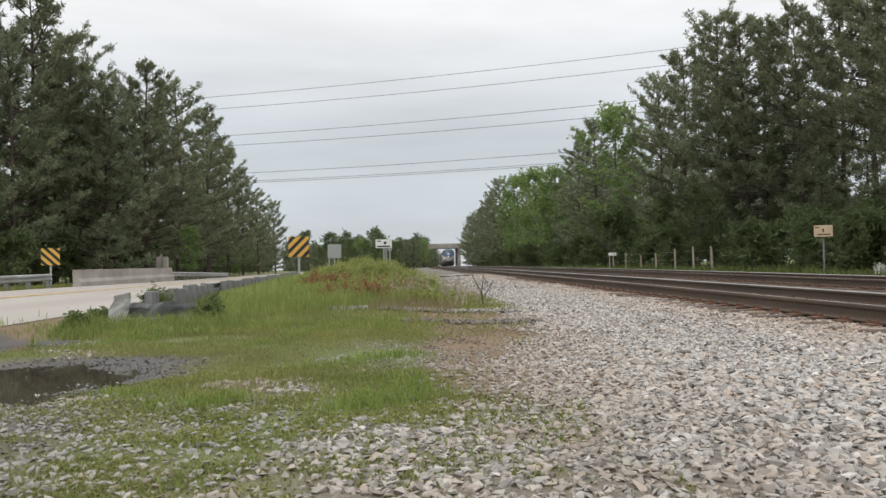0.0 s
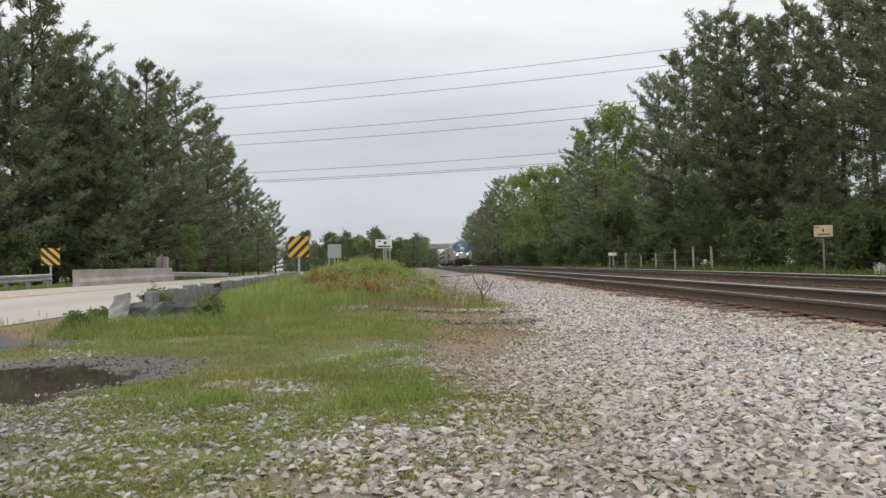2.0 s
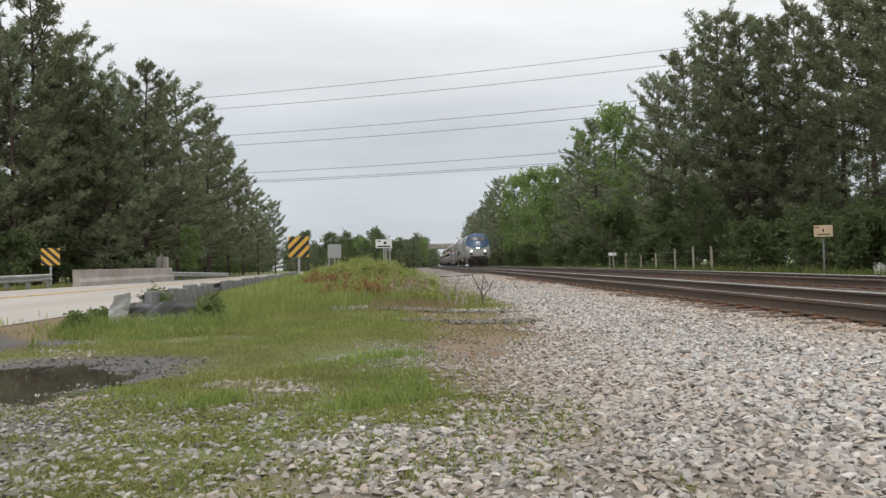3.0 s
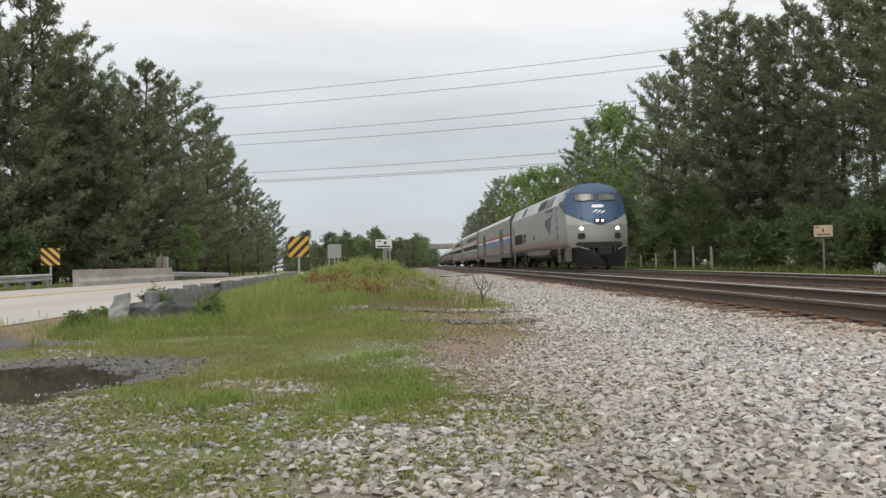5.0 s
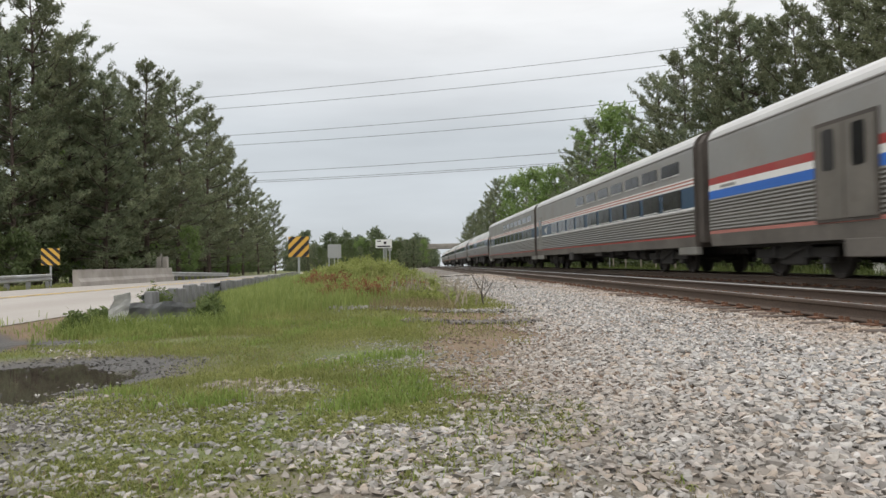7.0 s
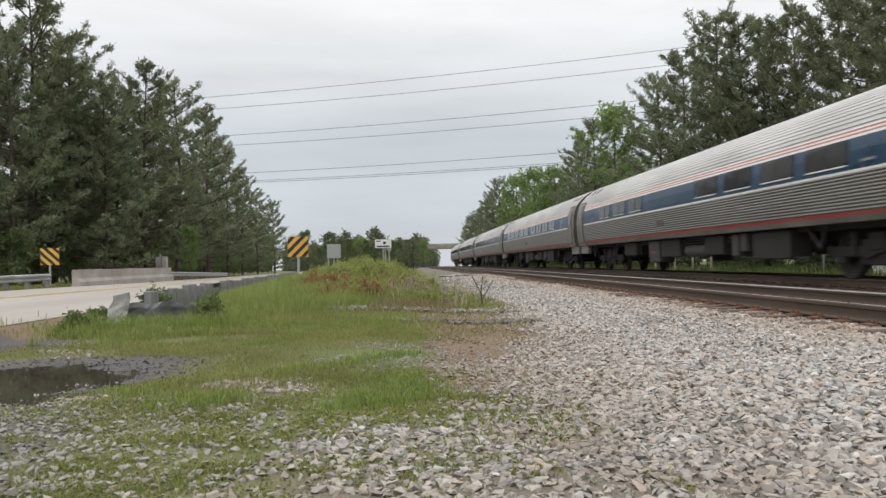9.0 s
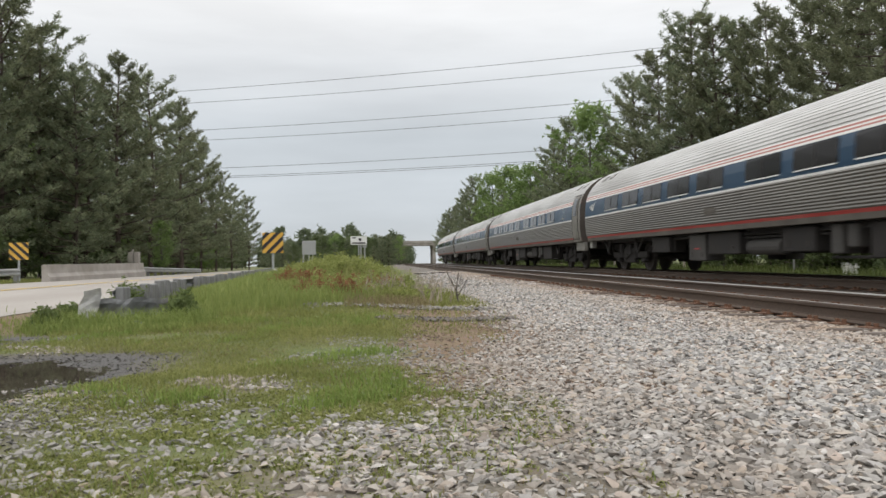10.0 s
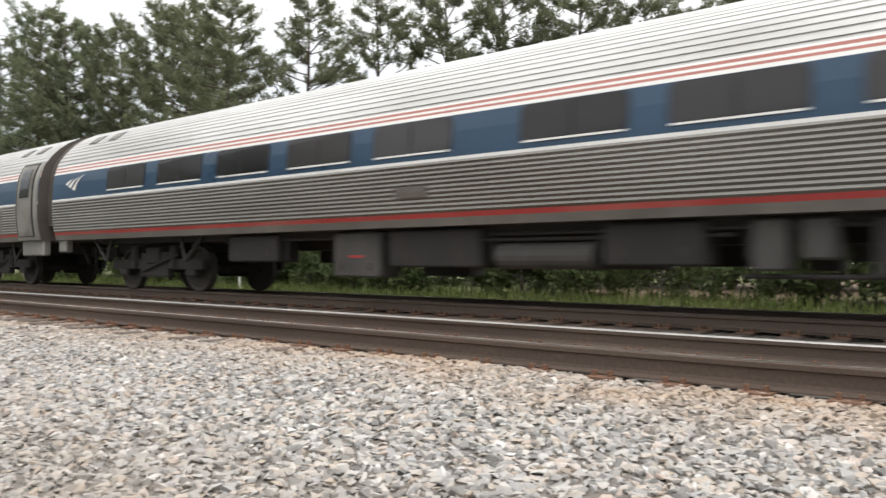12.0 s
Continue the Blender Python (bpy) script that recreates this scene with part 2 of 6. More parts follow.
def build_road():
    ys = np.concatenate([np.arange(-60, 60, 4.0), np.arange(60, 420, 20.0)])
    us = np.linspace(-1, 1, 9)
    v = np.array([[road_mid(y) + u * ROAD_HALF, y, -0.105 - 0.03 * u * u] for y in ys for u in us])
    k = len(us)
    f = np.array([[r * k + c, r * k + c + 1, (r + 1) * k + c + 1, (r + 1) * k + c] for r in range(len(ys) - 1) for c in range(k - 1)])
    n = Nodes("worn_asphalt", 0.9)
    big, fine = n.noise(0.6, 5, stretch=(1, 0.15, 1)), n.noise(60, 3)
    c = n.mix(n.band(big, 0.3, 0.7), (0.30, 0.27, 0.24), (0.38, 0.35, 0.315))
    c = n.mix(n.band(fine, 0.35, 0.7, 0, 0.5), c, (0.26, 0.24, 0.22))
    n.color(c).bump(fine, 0.3, 0.01)
    road = triangles("road", v, f, n.m)
    tagged(road, "pale worn asphalt road with yellow centre lines", "road", kind="structure")
    paint = plain("yellow_paint", (0.62, 0.42, 0.10), 0.8, var=0.25, fine=14)
    for off in (-0.16, 0.16):
        v = np.array([[road_mid(y) + off + d, y, -0.098] for y in ys for d in (-0.06, 0.06)])
        f = np.array([[2 * r, 2 * r + 1, 2 * r + 3, 2 * r + 2] for r in range(len(ys) - 1)])
        line = triangles("centre_line", v, f, paint)
        line.parent = road
    return road


RAIL_SECTION = ((-0.070, -0.172), (0.070, -0.172), (0.070, -0.162), (0.016, -0.145), (0.010, -0.125), (0.010, -0.052), (0.034, -0.042), (0.036, -0.012), (0.028, 0.0), (-0.028, 0.0), (-0.036, -0.012), (-0.034, -0.042), (-0.010, -0.052), (-0.010, -0.125), (-0.016, -0.145), (-0.070, -0.162))


def build_tracks():
    n = Nodes("rusty_rail", 0.75, 0.3)
    a, b = n.noise(2.0, 5, stretch=(1, 0.2, 1)), n.noise(45, 3)
    n.color(n.mix(n.band(b, 0.3, 0.7, 0, 0.7), n.mix(n.band(a, 0.3, 0.7), (0.090, 0.064, 0.048), (0.150, 0.108, 0.080)), (0.06, 0.045, 0.037))).bump(b, 0.3, 0.003)
    steel = plain("polished_rail_head", (0.40, 0.385, 0.365), 0.36, 1.0, var=0.15, scale=4, fine=60, bump=0.0)
    wood = Nodes("tie_wood", 0.9)
    g, e = wood.noise(14, 4, stretch=(0.25, 2, 2)), wood.each()
    wood.color(wood.mix(e, wood.mix(wood.band(g, 0.3, 0.7), (0.042, 0.032, 0.026), (0.11, 0.085, 0.067)), wood.mix(wood.band(g, 0.3, 0.7), (0.08, 0.056, 0.042), (0.16, 0.115, 0.088)))).bump(g, 0.5, 0.01)
    iron = plain("rusty_plate", (0.17, 0.09, 0.055), 0.85, 0.1, var=0.4, scale=8, fine=50)
    ys = np.concatenate([np.arange(-60, 60, 1.5), np.arange(60, 700, 12.0)])
    k = len(RAIL_SECTION)
    for name, mid in (("near_track", TRACK_A), ("far_track", TRACK_B)):
        tr = thing("railway_track", "rusty steel rails spiked on dark wooden ties" if mid == TRACK_A else "polished rails on dark ties under the train", "railway track", kind="structure")
        for s in (-1, 1):
            v = np.array([[mid + s * GAUGE / 2 + bend(y) + p, y, grade(y) + q] for y in ys for p, q in RAIL_SECTION])
            f, mi = [], []
            for r in range(len(ys) - 1):
                for c in range(k):
                    f.append([r * k + c, r * k + (c + 1) % k, (r + 1) * k + (c + 1) % k, (r + 1) * k + c])
                    mi.append(1 if c == 8 or (c == (9 if s > 0 else 7)) else 0)
            rail = triangles("rail", v, np.array(f), [n.m, steel])
            rail.data.polygons.foreach_set("material_index", mi)
            rail.parent = tr
        # ties: those close by one by one, the rest joined
        bm = bmesh.new()
        box(bm, -1.30, 1.30, -0.115, 0.115, -0.36, -0.186, 0.012)
        tie_me = bpy.data.meshes.new("tie")
        bm.to_mesh(tie_me)
        bm.free()
        tie_me.materials.append(wood.m)
        bm = boxes((-0.185, 0.185, -0.10, 0.10, -0.188, -0.173), (-0.125, -0.085, -0.07, -0.045, -0.18, -0.135), (0.085, 0.125, -0.07, -0.045, -0.18, -0.135), (-0.125, -0.085, 0.045, 0.07, -0.18, -0.135), (0.085, 0.125, 0.045, 0.07, -0.18, -0.135))
        plate_me = bpy.data.meshes.new("tie_plate")
        bm.to_mesh(plate_me)
        bm.free()
        plate_me.materials.append(iron)
        rs = np.random.RandomState(5)
        for i in range(78):
            y = -8.0 + i * 0.50
            t = new("tie", tie_me)
            t.parent = tr
            t.matrix_basis = pose(mid + bend(y) + rs.uniform(-0.06, 0.06), y, float(grade(y)) + rs.uniform(-0.008, 0.004), 0, rs.uniform(-0.3, 0.3), rs.uniform(-1.5, 1.5))
            for s in (-1, 1):
                p = new("tie_plate", plate_me)
                p.parent = tr
                p.matrix_basis = pose(mid + s * GAUGE / 2 + bend(y), y, float(grade(y)))
        bm = bmesh.new()
        for i in range(280):
            y = 31.0 + i * 0.50
            gr = float(grade(y))
            box(bm, mid + bend(y) - 1.3, mid + bend(y) + 1.3, y - 0.115, y + 0.115, gr - 0.36, gr - 0.188)
        rest = part("far_ties", bm, wood.m, tr)
        tagged(rest, kind="stuff")


# ---- the train ----
AMF_Z = (1.10, 1.30, 1.60, 1.90, 2.10, 2.40, 2.62, 2.80, 3.00, 3.20, 3.40, 3.58, 3.72, 3.80, 3.85)
AMF_W = (1.50, 1.545, 1.585, 1.60, 1.60, 1.585, 1.555, 1.505, 1.41, 1.27, 1.08, 0.84, 0.56, 0.30, 0.0)
VL_Z = (0.78, 1.10, 3.55, 3.72, 3.86, 4.00, 4.12, 4.20, 4.24)
VL_W = (1.50, 1.53, 1.53, 1.50, 1.40, 1.20, 0.85, 0.45, 0.0)


def amf(z):
    return float(np.interp(z, AMF_Z, AMF_W))


def vl(z):
    return float(np.interp(z, VL_Z, VL_W))


def outline(wide, segs, roof_from, top, roof_mi, roof_pitch, ridge=0.017):
    """Half a car's cross-section from the sill to the ridge: points (x, z) and a material for each edge."""
    pts, mis = [], []
    for z0, z1, mi, pitch in segs:
        n = max(1, round((z1 - z0) / pitch) * 2) if pitch else max(1, round((z1 - z0) / 0.12))
        for k in range(n):
            z = z0 + (z1 - z0) * k / n
            pts.append((wide(z) + (ridge if pitch and k % 2 else 0.0), z))
            mis.append(mi)
    zs = np.linspace(roof_from, top, 200)
    xs = np.array([wide(z) for z in zs])
    arc = np.concatenate([[0], np.cumsum(np.hypot(np.diff(xs), np.diff(zs)))])
    n = round(arc[-1] / roof_pitch)
    for k in range(n):
        for q, o in (((0.0, 0.0), (0.34, 0.0), (0.40, 0.019), (0.94, 0.019)) if roof_pitch < 0.2 else ((0.0, 0.0), (0.5, 0.0))):
            a = arc[-1] * (k + q) / n
            x, z = np.interp(a, arc, xs), np.interp(a, arc, zs)
            up = a / arc[-1]
            o *= max(0.0, 1 - 1.15 * up)
            pts.append((x + o * (1 - 0.8 * up), z + o * up))
            mis.append(roof_mi)
    pts.append((0.0, top))
    return pts, mis


def extrude(pts, mis, y0, y1, cap_mi):
    """The closed body of a car from half an outline."""
    bm = bmesh.new()
    full = [(-x, z) for x, z in pts] + [(x, z) for x, z in reversed(pts[:-1])]
    fm = list(mis) + list(reversed(mis))
    a = [bm.verts.new((x, y0, z)) for x, z in full]
    b = [bm.verts.new((x, y1, z)) for x, z in full]
    for i, mi in enumerate(fm):
        f = bm.faces.new((a[i], b[i], b[i + 1], a[i + 1]))
        f.material_index = mi
    for loop in (a, list(reversed(b)), [a[0], a[-1], b[-1], b[0]]):
        f = bm.faces.new(loop)
        f.material_index = cap_mi
    bmesh.ops.recalc_face_normals(bm, faces=bm.faces)
    return bm


def rounded(y0, y1, z0, z1, r):
    out = []
    for cy, cz, a0 in ((y1 - r, z1 - r, 0), (y0 + r, z1 - r, 90), (y0 + r, z0 + r, 180), (y1 - r, z0 + r, 270)):
        for k in range(4):
            a = radians(a0 + 30 * k)
            out.append((cy + r * math.cos(a), cz + r * math.sin(a)))
    return out


def patch(bm, side, wide, y0, y1, z0, z1, r, off, depth=0.03):
    """A rounded panel lying on the car's side, proud by off."""
    o = rounded(y0, y1, z0, z1, r)
    a = [bm.verts.new((side * (wide(z) + off), y, z)) for y, z in o]
    b = [bm.verts.new((side * (wide(z) - depth), y, z)) for y, z in o]
    bm.faces.new(a if side > 0 else list(reversed(a)))
    for i in range(len(o)):
        j = (i + 1) % len(o)
        q = (b[i], b[j], a[j], a[i])
        bm.faces.new(q if side > 0 else tuple(reversed(q)))
    return bm


def sheet(bm, side, wide, y0, y1, z0, z1, off, depth=0.03, rows=8):
    """A straight-edged panel that follows the side's curve."""
    g = []
    for k in range(rows + 1):
        z = z0 + (z1 - z0) * k / rows
        g.append([bm.verts.new((side * (wide(z) + d), y, z)) for y, d in ((y0, -depth), (y0, off), (y1, off), (y1, -depth))])
    for p, q in zip(g, g[1:]):
        for i in range(3):
            bm.faces.new((p[i], p[i + 1], q[i + 1], q[i]) if side < 0 else (p[i], q[i], q[i + 1], p[i + 1]))
    bm.faces.new([g[-1][i] for i in range(4)])
    bm.faces.new([g[0][i] for i in range(4)])
    bmesh.ops.recalc_face_normals(bm, faces=bm.faces)
    return bm


def train_materials():
    M = {}
    # one coach steel in two tones: sides darkened, roof lightened, as light falls
    n = Nodes("fluted_stainless_steel", 0.42, 0.85)
    a, b = n.noise(0.8, 5, stretch=(1, 0.25, 2)), n.noise(12, 3, stretch=(1, 0.1, 1))
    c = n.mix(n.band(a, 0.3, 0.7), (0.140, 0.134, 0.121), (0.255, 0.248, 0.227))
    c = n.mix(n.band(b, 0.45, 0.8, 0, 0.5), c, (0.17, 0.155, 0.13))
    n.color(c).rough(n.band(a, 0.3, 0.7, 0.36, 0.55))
    M["steel"] = n.m
    n = Nodes("sky_lit_roof_steel", 0.45, 0.6)
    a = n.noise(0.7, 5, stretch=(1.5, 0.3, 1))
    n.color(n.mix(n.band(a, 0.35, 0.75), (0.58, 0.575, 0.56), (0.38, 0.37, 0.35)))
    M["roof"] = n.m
    M["grey"] = plain("silver_paint", (0.285, 0.28, 0.266), 0.5, 0.25, var=0.1, scale=0.8, fine=9, bump=0.03, dirt=(0.24, 0.22, 0.19))
    M["blue"] = plain("blue_paint", (0.015, 0.050, 0.098), 0.32, 0.0, var=0.18, scale=0.7, fine=14, bump=0.0)
    M["brightblue"] = plain("bright_blue_paint", (0.025, 0.13, 0.48), 0.4, 0.0, var=0.1, scale=0.7, bump=0.0)
    M["red"] = plain("red_paint", (0.33, 0.036, 0.032), 0.45, 0.0, var=0.15, scale=1.0, bump=0.0, dirt=(0.30, 0.10, 0.08))
    M["redfaded"] = plain("faded_red_paint", (0.42, 0.16, 0.13), 0.5, 0.0, var=0.15, scale=1.0, bump=0.0)
    M["white"] = plain("white_paint", (0.74, 0.73, 0.70), 0.45, 0.0, var=0.06, scale=1.5, bump=0.0)
    M["brown"] = plain("grimy_end_panel", (0.078, 0.065, 0.055), 0.8, 0.0, var=0.3, scale=1.5, fine=20)
    M["lower"] = plain("grimy_sill_paint", (0.145, 0.13, 0.112), 0.75, 0.1, var=0.25, scale=1.2, fine=18, dirt=(0.09, 0.078, 0.066))
    M["under"] = plain("underframe_grime", (0.028, 0.025, 0.023), 0.9, 0.0, var=0.4, scale=2, fine=25)
    M["box"] = plain("grey_equipment", (0.036, 0.033, 0.03), 0.8, 0.1, var=0.3, scale=2, fine=20)
    M["crate"] = plain("grey_brown_crate_paint", (0.068, 0.064, 0.059), 0.8, 0.1, var=0.3, scale=2, fine=20)
    M["loading"] = plain("grimy_loading_door", (0.17, 0.155, 0.132), 0.6, 0.3, var=0.22, scale=1.3, fine=15, bump=0.05, dirt=(0.10, 0.088, 0.072))
    M["wheel"] = plain("wheel_steel", (0.05, 0.043, 0.038), 0.75, 0.3, var=0.3, scale=5, fine=30)
    n = Nodes("tinted_glass", 0.12)
    n.color(n.mix(n.each(), (0.012, 0.012, 0.013), (0.05, 0.048, 0.048)))
    n.b.inputs["Specular IOR Level"].default_value = 0.32
    M["glass"] = n.m
    M["doorleaf"] = plain("grimy_steel_door_leaf", (0.27, 0.258, 0.232), 0.6, 0.4, var=0.22, scale=1.5, fine=15, bump=0.05, dirt=(0.09, 0.08, 0.068))
    M["door"] = plain("dull_steel_door", (0.30, 0.288, 0.262), 0.55, 0.5, var=0.18, scale=1.2, fine=15, bump=0.05)
    n = Nodes("lit_lamp", 0.2)
    n.b.inputs["Emission Color"].default_value = (1.0, 0.93, 0.85, 1)
    n.b.inputs["Emission Strength"].default_value = 60.0
    M["lamp"] = n.m
    # locomotive paint: silver below, blue nose, pale waves along the roof edge
    n = Nodes("locomotive_paint", 0.42, 0.1)
    x, y, z = n.xyz()
    big, fine = n.noise(0.7, 5), n.noise(10, 4)
    silver = n.mix(n.band(big, 0.3, 0.7), (0.265, 0.262, 0.245), (0.33, 0.325, 0.305))
    grime = n.math("MULTIPLY", n.band(z, 1.75, 1.05), n.band(big, 0.25, 0.6, 0.6, 1.0), clamp=True)
    silver = n.mix(grime, silver, n.mix(n.band(fine, 0.3, 0.7), (0.10, 0.078, 0.058), (0.155, 0.125, 0.096)))
    stripe = n.math("MULTIPLY", n.math("GREATER_THAN", z, 1.315), n.math("LESS_THAN", z, 1.365))
    stripe = n.math("MULTIPLY", stripe, n.math("GREATER_THAN", y, -8.6))
    silver = n.mix(stripe, silver, (0.42, 0.12, 0.08))
    wave = n.math("ADD", 3.62, n.math("MULTIPLY", 0.34, n.math("SINE", n.math("MULTIPLY", 1.15, n.math("ADD", y, 0.6)))))
    pale = n.math("MULTIPLY", n.math("GREATER_THAN", z, 3.345), n.math("GREATER_THAN", z, wave))
    upper = n.mix(pale, (0.36, 0.36, 0.355), (0.25, 0.285, 0.32))
    c = n.mix(n.math("GREATER_THAN", z, 3.345), silver, upper)
    edge = n.math("ADD", n.math("MULTIPLY", n.math("ADD", y, 9.55), 0.34), n.math("SUBTRACT", 2.12, n.math("MULTIPLY", n.math("ABSOLUTE", x), -0.20)))
    nose = n.math("MULTIPLY", n.math("GREATER_THAN", z, edge), n.math("LESS_THAN", y, -6.9))
    c = n.mix(nose, c, n.mix(n.band(big, 0.3, 0.7), (0.020, 0.052, 0.108), (0.032, 0.070, 0.135)))
    n.color(c).rough(n.band(fine, 0.3, 0.7, 0.36, 0.5))
    M["loco"] = n.m
    return M


def wheel_mesh(r):
    bm = bmesh.new()
    prof = ((0.0, 0.05), (0.11, 0.055), (0.13, 0.02), (r - 0.10, 0.015), (r - 0.07, 0.06), (r, 0.06), (r, -0.045), (r + 0.025, -0.05), (r + 0.025, -0.07), (r - 0.06, -0.07), (0.0, -0.07))
    n = 24
    rings = [[bm.verts.new((x, q * math.cos(2 * math.pi * k / n), q * math.sin(2 * math.pi * k / n))) for k in range(n)] if q > 0 else [bm.verts.new((x, 0, 0))] for q, x in prof]
    for p, q in zip(rings, rings[1:]):
        for k in range(n):
            j = (k + 1) % n
            if len(p) == 1:
                bm.faces.new((p[0], q[k], q[j]))
            elif len(q) == 1:
                bm.faces.new((p[k], q[0], p[j]))
            else:
                bm.faces.new((p[k], q[k], q[j], p[j]))
    bmesh.ops.recalc_face_normals(bm, faces=bm.faces)
    return bm


def truck(car, M, yc, base, r, outside):
    """A two-axle truck: frame, bolster and wheels."""
    bm = bmesh.new()
    xs = 1.08 if outside else 0.98
    for s in (-1, 1):
        box(bm, s * xs - 0.06, s * xs + 0.06, yc - base / 2 - 0.45, yc + base / 2 + 0.45, r - 0.02, r + 0.20, 0.02)
        box(bm, s * xs - 0.07, s * xs + 0.09, yc - 0.55, yc + 0.55, r - 0.18, r + 0.34, 0.03)
        for a in (-1, 1):
            box(bm, s * xs - 0.05, s * xs + 0.13, yc + a * base / 2 - 0.17, yc + a * base / 2 + 0.17, r - 0.16, r + 0.16, 0.03)
            rod(bm, (s * (xs + 0.05), yc + a * 0.75, r + 0.02), (s * (xs + 0.05), yc + a * 0.75, r + 0.48), 0.10, seg=10)
        rod(bm, (s * (xs + 0.12), yc - 1.0, r + 0.30), (s * (xs + 0.12), yc + 0.35, r - 0.05), 0.025)
    box(bm, -1.1, 1.1, yc - 0.25, yc + 0.25, r + 0.1, r + 0.45, 0.03)
    tf = part("truck_frame", bm, M["under" if not outside else "box"], car)
    wm = None
    for a in (-1, 1):
        for s in (-1, 1):
            if wm is None:
                w = part("wheel", wheel_mesh(r), M["wheel"], tf)
                wm = w.data
            else:
                w = new("wheel", wm)
                w.parent = tf
            w.matrix_basis = pose(s * 0.755, yc + a * base / 2, r, 0, 0, 0 if s > 0 else 180)
        bm = bmesh.new()
        rod(bm, (-0.7, yc + a * base / 2, r), (0.7, yc + a * base / 2, r), 0.085, seg=12)
        part("axle", bm, M["wheel"], tf)
    return tf


def mark(car, M, side, wide, yc, zc, s, mat_name, flip, off=0.02):
    """The operator's swoosh mark, as three plain curved blades."""
    W, Hh = 2.4 * s, 1.0 * s
    for tip, a_, b_ in (((0.59, 0.21), (0.0, 0.52), (0.18, 0.61)), ((0.81, 0.14), (0.19, 0.68), (0.35, 0.83)), ((1.0, 0.01), (0.42, 0.90), (0.60, 1.0))):
        bm = bmesh.new()
        rows = []
        for i in range(9):
            t = i / 8
            ends = []
            for e, bulge in ((a_, 0.08), (b_, 0.10)):
                u = tip[0] + (e[0] - tip[0]) * t - bulge * 0.6 * math.sin(math.pi * t)
                v = tip[1] + (e[1] - tip[1]) * t - bulge * math.sin(math.pi * t)
                yy = yc - (u - 0.5) * W if flip else yc + (u - 0.5) * W
                z = zc + (0.5 - v) * Hh
                ends.append((yy, z))
            if i == 0:
                ends[1] = (ends[1][0] - 0.02 * s, ends[1][1] - 0.02 * s)
            rows.append([bm.verts.new((side * (wide(z) + off), yy, z)) for yy, z in ends])
        for p_, q_ in zip(rows, rows[1:]):
            bm.faces.new((p_[0], p_[1], q_[1], q_[0]))
        bmesh.ops.recalc_face_normals(bm, faces=bm.faces)
        bmesh.ops.solidify(bm, geom=bm.faces[:], thickness=0.004)
        part("mark_blade", bm, M[mat_name], car)


def underfloor(car, M, rs, y0, y1, top):
    """Tanks, boxes and pipes that hang below a car's floor."""
    y = y0
    while y < y1 - 0.6:
        w = rs.uniform(0.5, 1.4)
        if rs.rand() < 0.78:
            x = rs.uniform(0.75, 1.3)
            lo = rs.uniform(0.42, 0.72)
            for s in (-1, 1):
                bm = bmesh.new()
                if rs.rand() < 0.25:
                    rod(bm, (s * x * 0.85, y, lo + 0.2), (s * x * 0.85, y + w, lo + 0.2), 0.22, seg=14)
                    nm = "air_tank"
                else:
                    box(bm, s * x - 0.35, s * x + (0.18 if s > 0 else 0.18), y, y + w * 0.85, lo, top, 0.03)
                    nm = "equipment_box"
                part(nm, bm, M["box" if rs.rand() < 0.45 else "under"], car)
        y += w + rs.uniform(0.05, 0.6)
    bm = boxes((-1.2, 1.2, y0 - 4, y1 + 4, top - 0.12, top + 0.06), (-0.25, 0.25, y0 - 6, y1 + 6, top - 0.3, top))
    part("underframe", bm, M["under"], car)


def couple_ends(car, M, half, wide, z0, z1, k=0.93):
    """Diaphragm and coupler at both ends."""
    for s in (-1, 1):
        bm = bmesh.new()
        zs = np.linspace(z0, z1, 14)
        pts = [(wide(z) * k, z) for z in zs]
        ring = [(-x, z) for x, z in pts] + [(x, z) for x, z in reversed(pts)]
        a = [bm.verts.new((x, s * half, z)) for x, z in ring]
        b = [bm.verts.new((x * 0.985, s * (half + 0.31), z)) for x, z in ring]
        for i in range(len(ring)):
            j = (i + 1) % len(ring)
            bm.faces.new((a[i], a[j], b[j], b[i]))
        bm.faces.new(b)
        bmesh.ops.recalc_face_normals(bm, faces=bm.faces)
        part("diaphragm", bm, M["brown"], car)
        bm = boxes((-0.12, 0.12, s * (half - 0.3), s * (half + 0.34), 0.72, 0.98), bevel=0.02)
        part("coupler", bm, M["under"], car)
        for h in (-0.5, 0.5):
            part("air_hose", rod(bmesh.new(), (h, s * half, 0.95), (h * 0.8, s * (half + 0.2), 0.55), 0.035), M["under"], car)


def window(car, M, side, wide, y0, y1, z0, z1, split=True, frame="under"):
    w = part("window_frame", patch(bmesh.new(), side, wide, y0, y1, z0, z1, 0.09, 0.012), M[frame], car)
    part("pane", patch(bmesh.new(), side, wide, y0 + 0.02, y1 - 0.02, z0 + 0.025, z1 - 0.012, 0.07, 0.017), M["glass"], w)
    part("window_sill", sheet(bmesh.new(), side, wide, y0 + 0.05, y1 - 0.05, z0 - 0.012, z0 + 0.014, 0.02, rows=1), M["white"], w)
    if split:
        ym = (y0 + y1) / 2
        part("mullion", sheet(bmesh.new(), side, wide, ym - 0.018, ym + 0.018, z0 + 0.04, z1 - 0.04, 0.021, rows=2), M["under"], w)


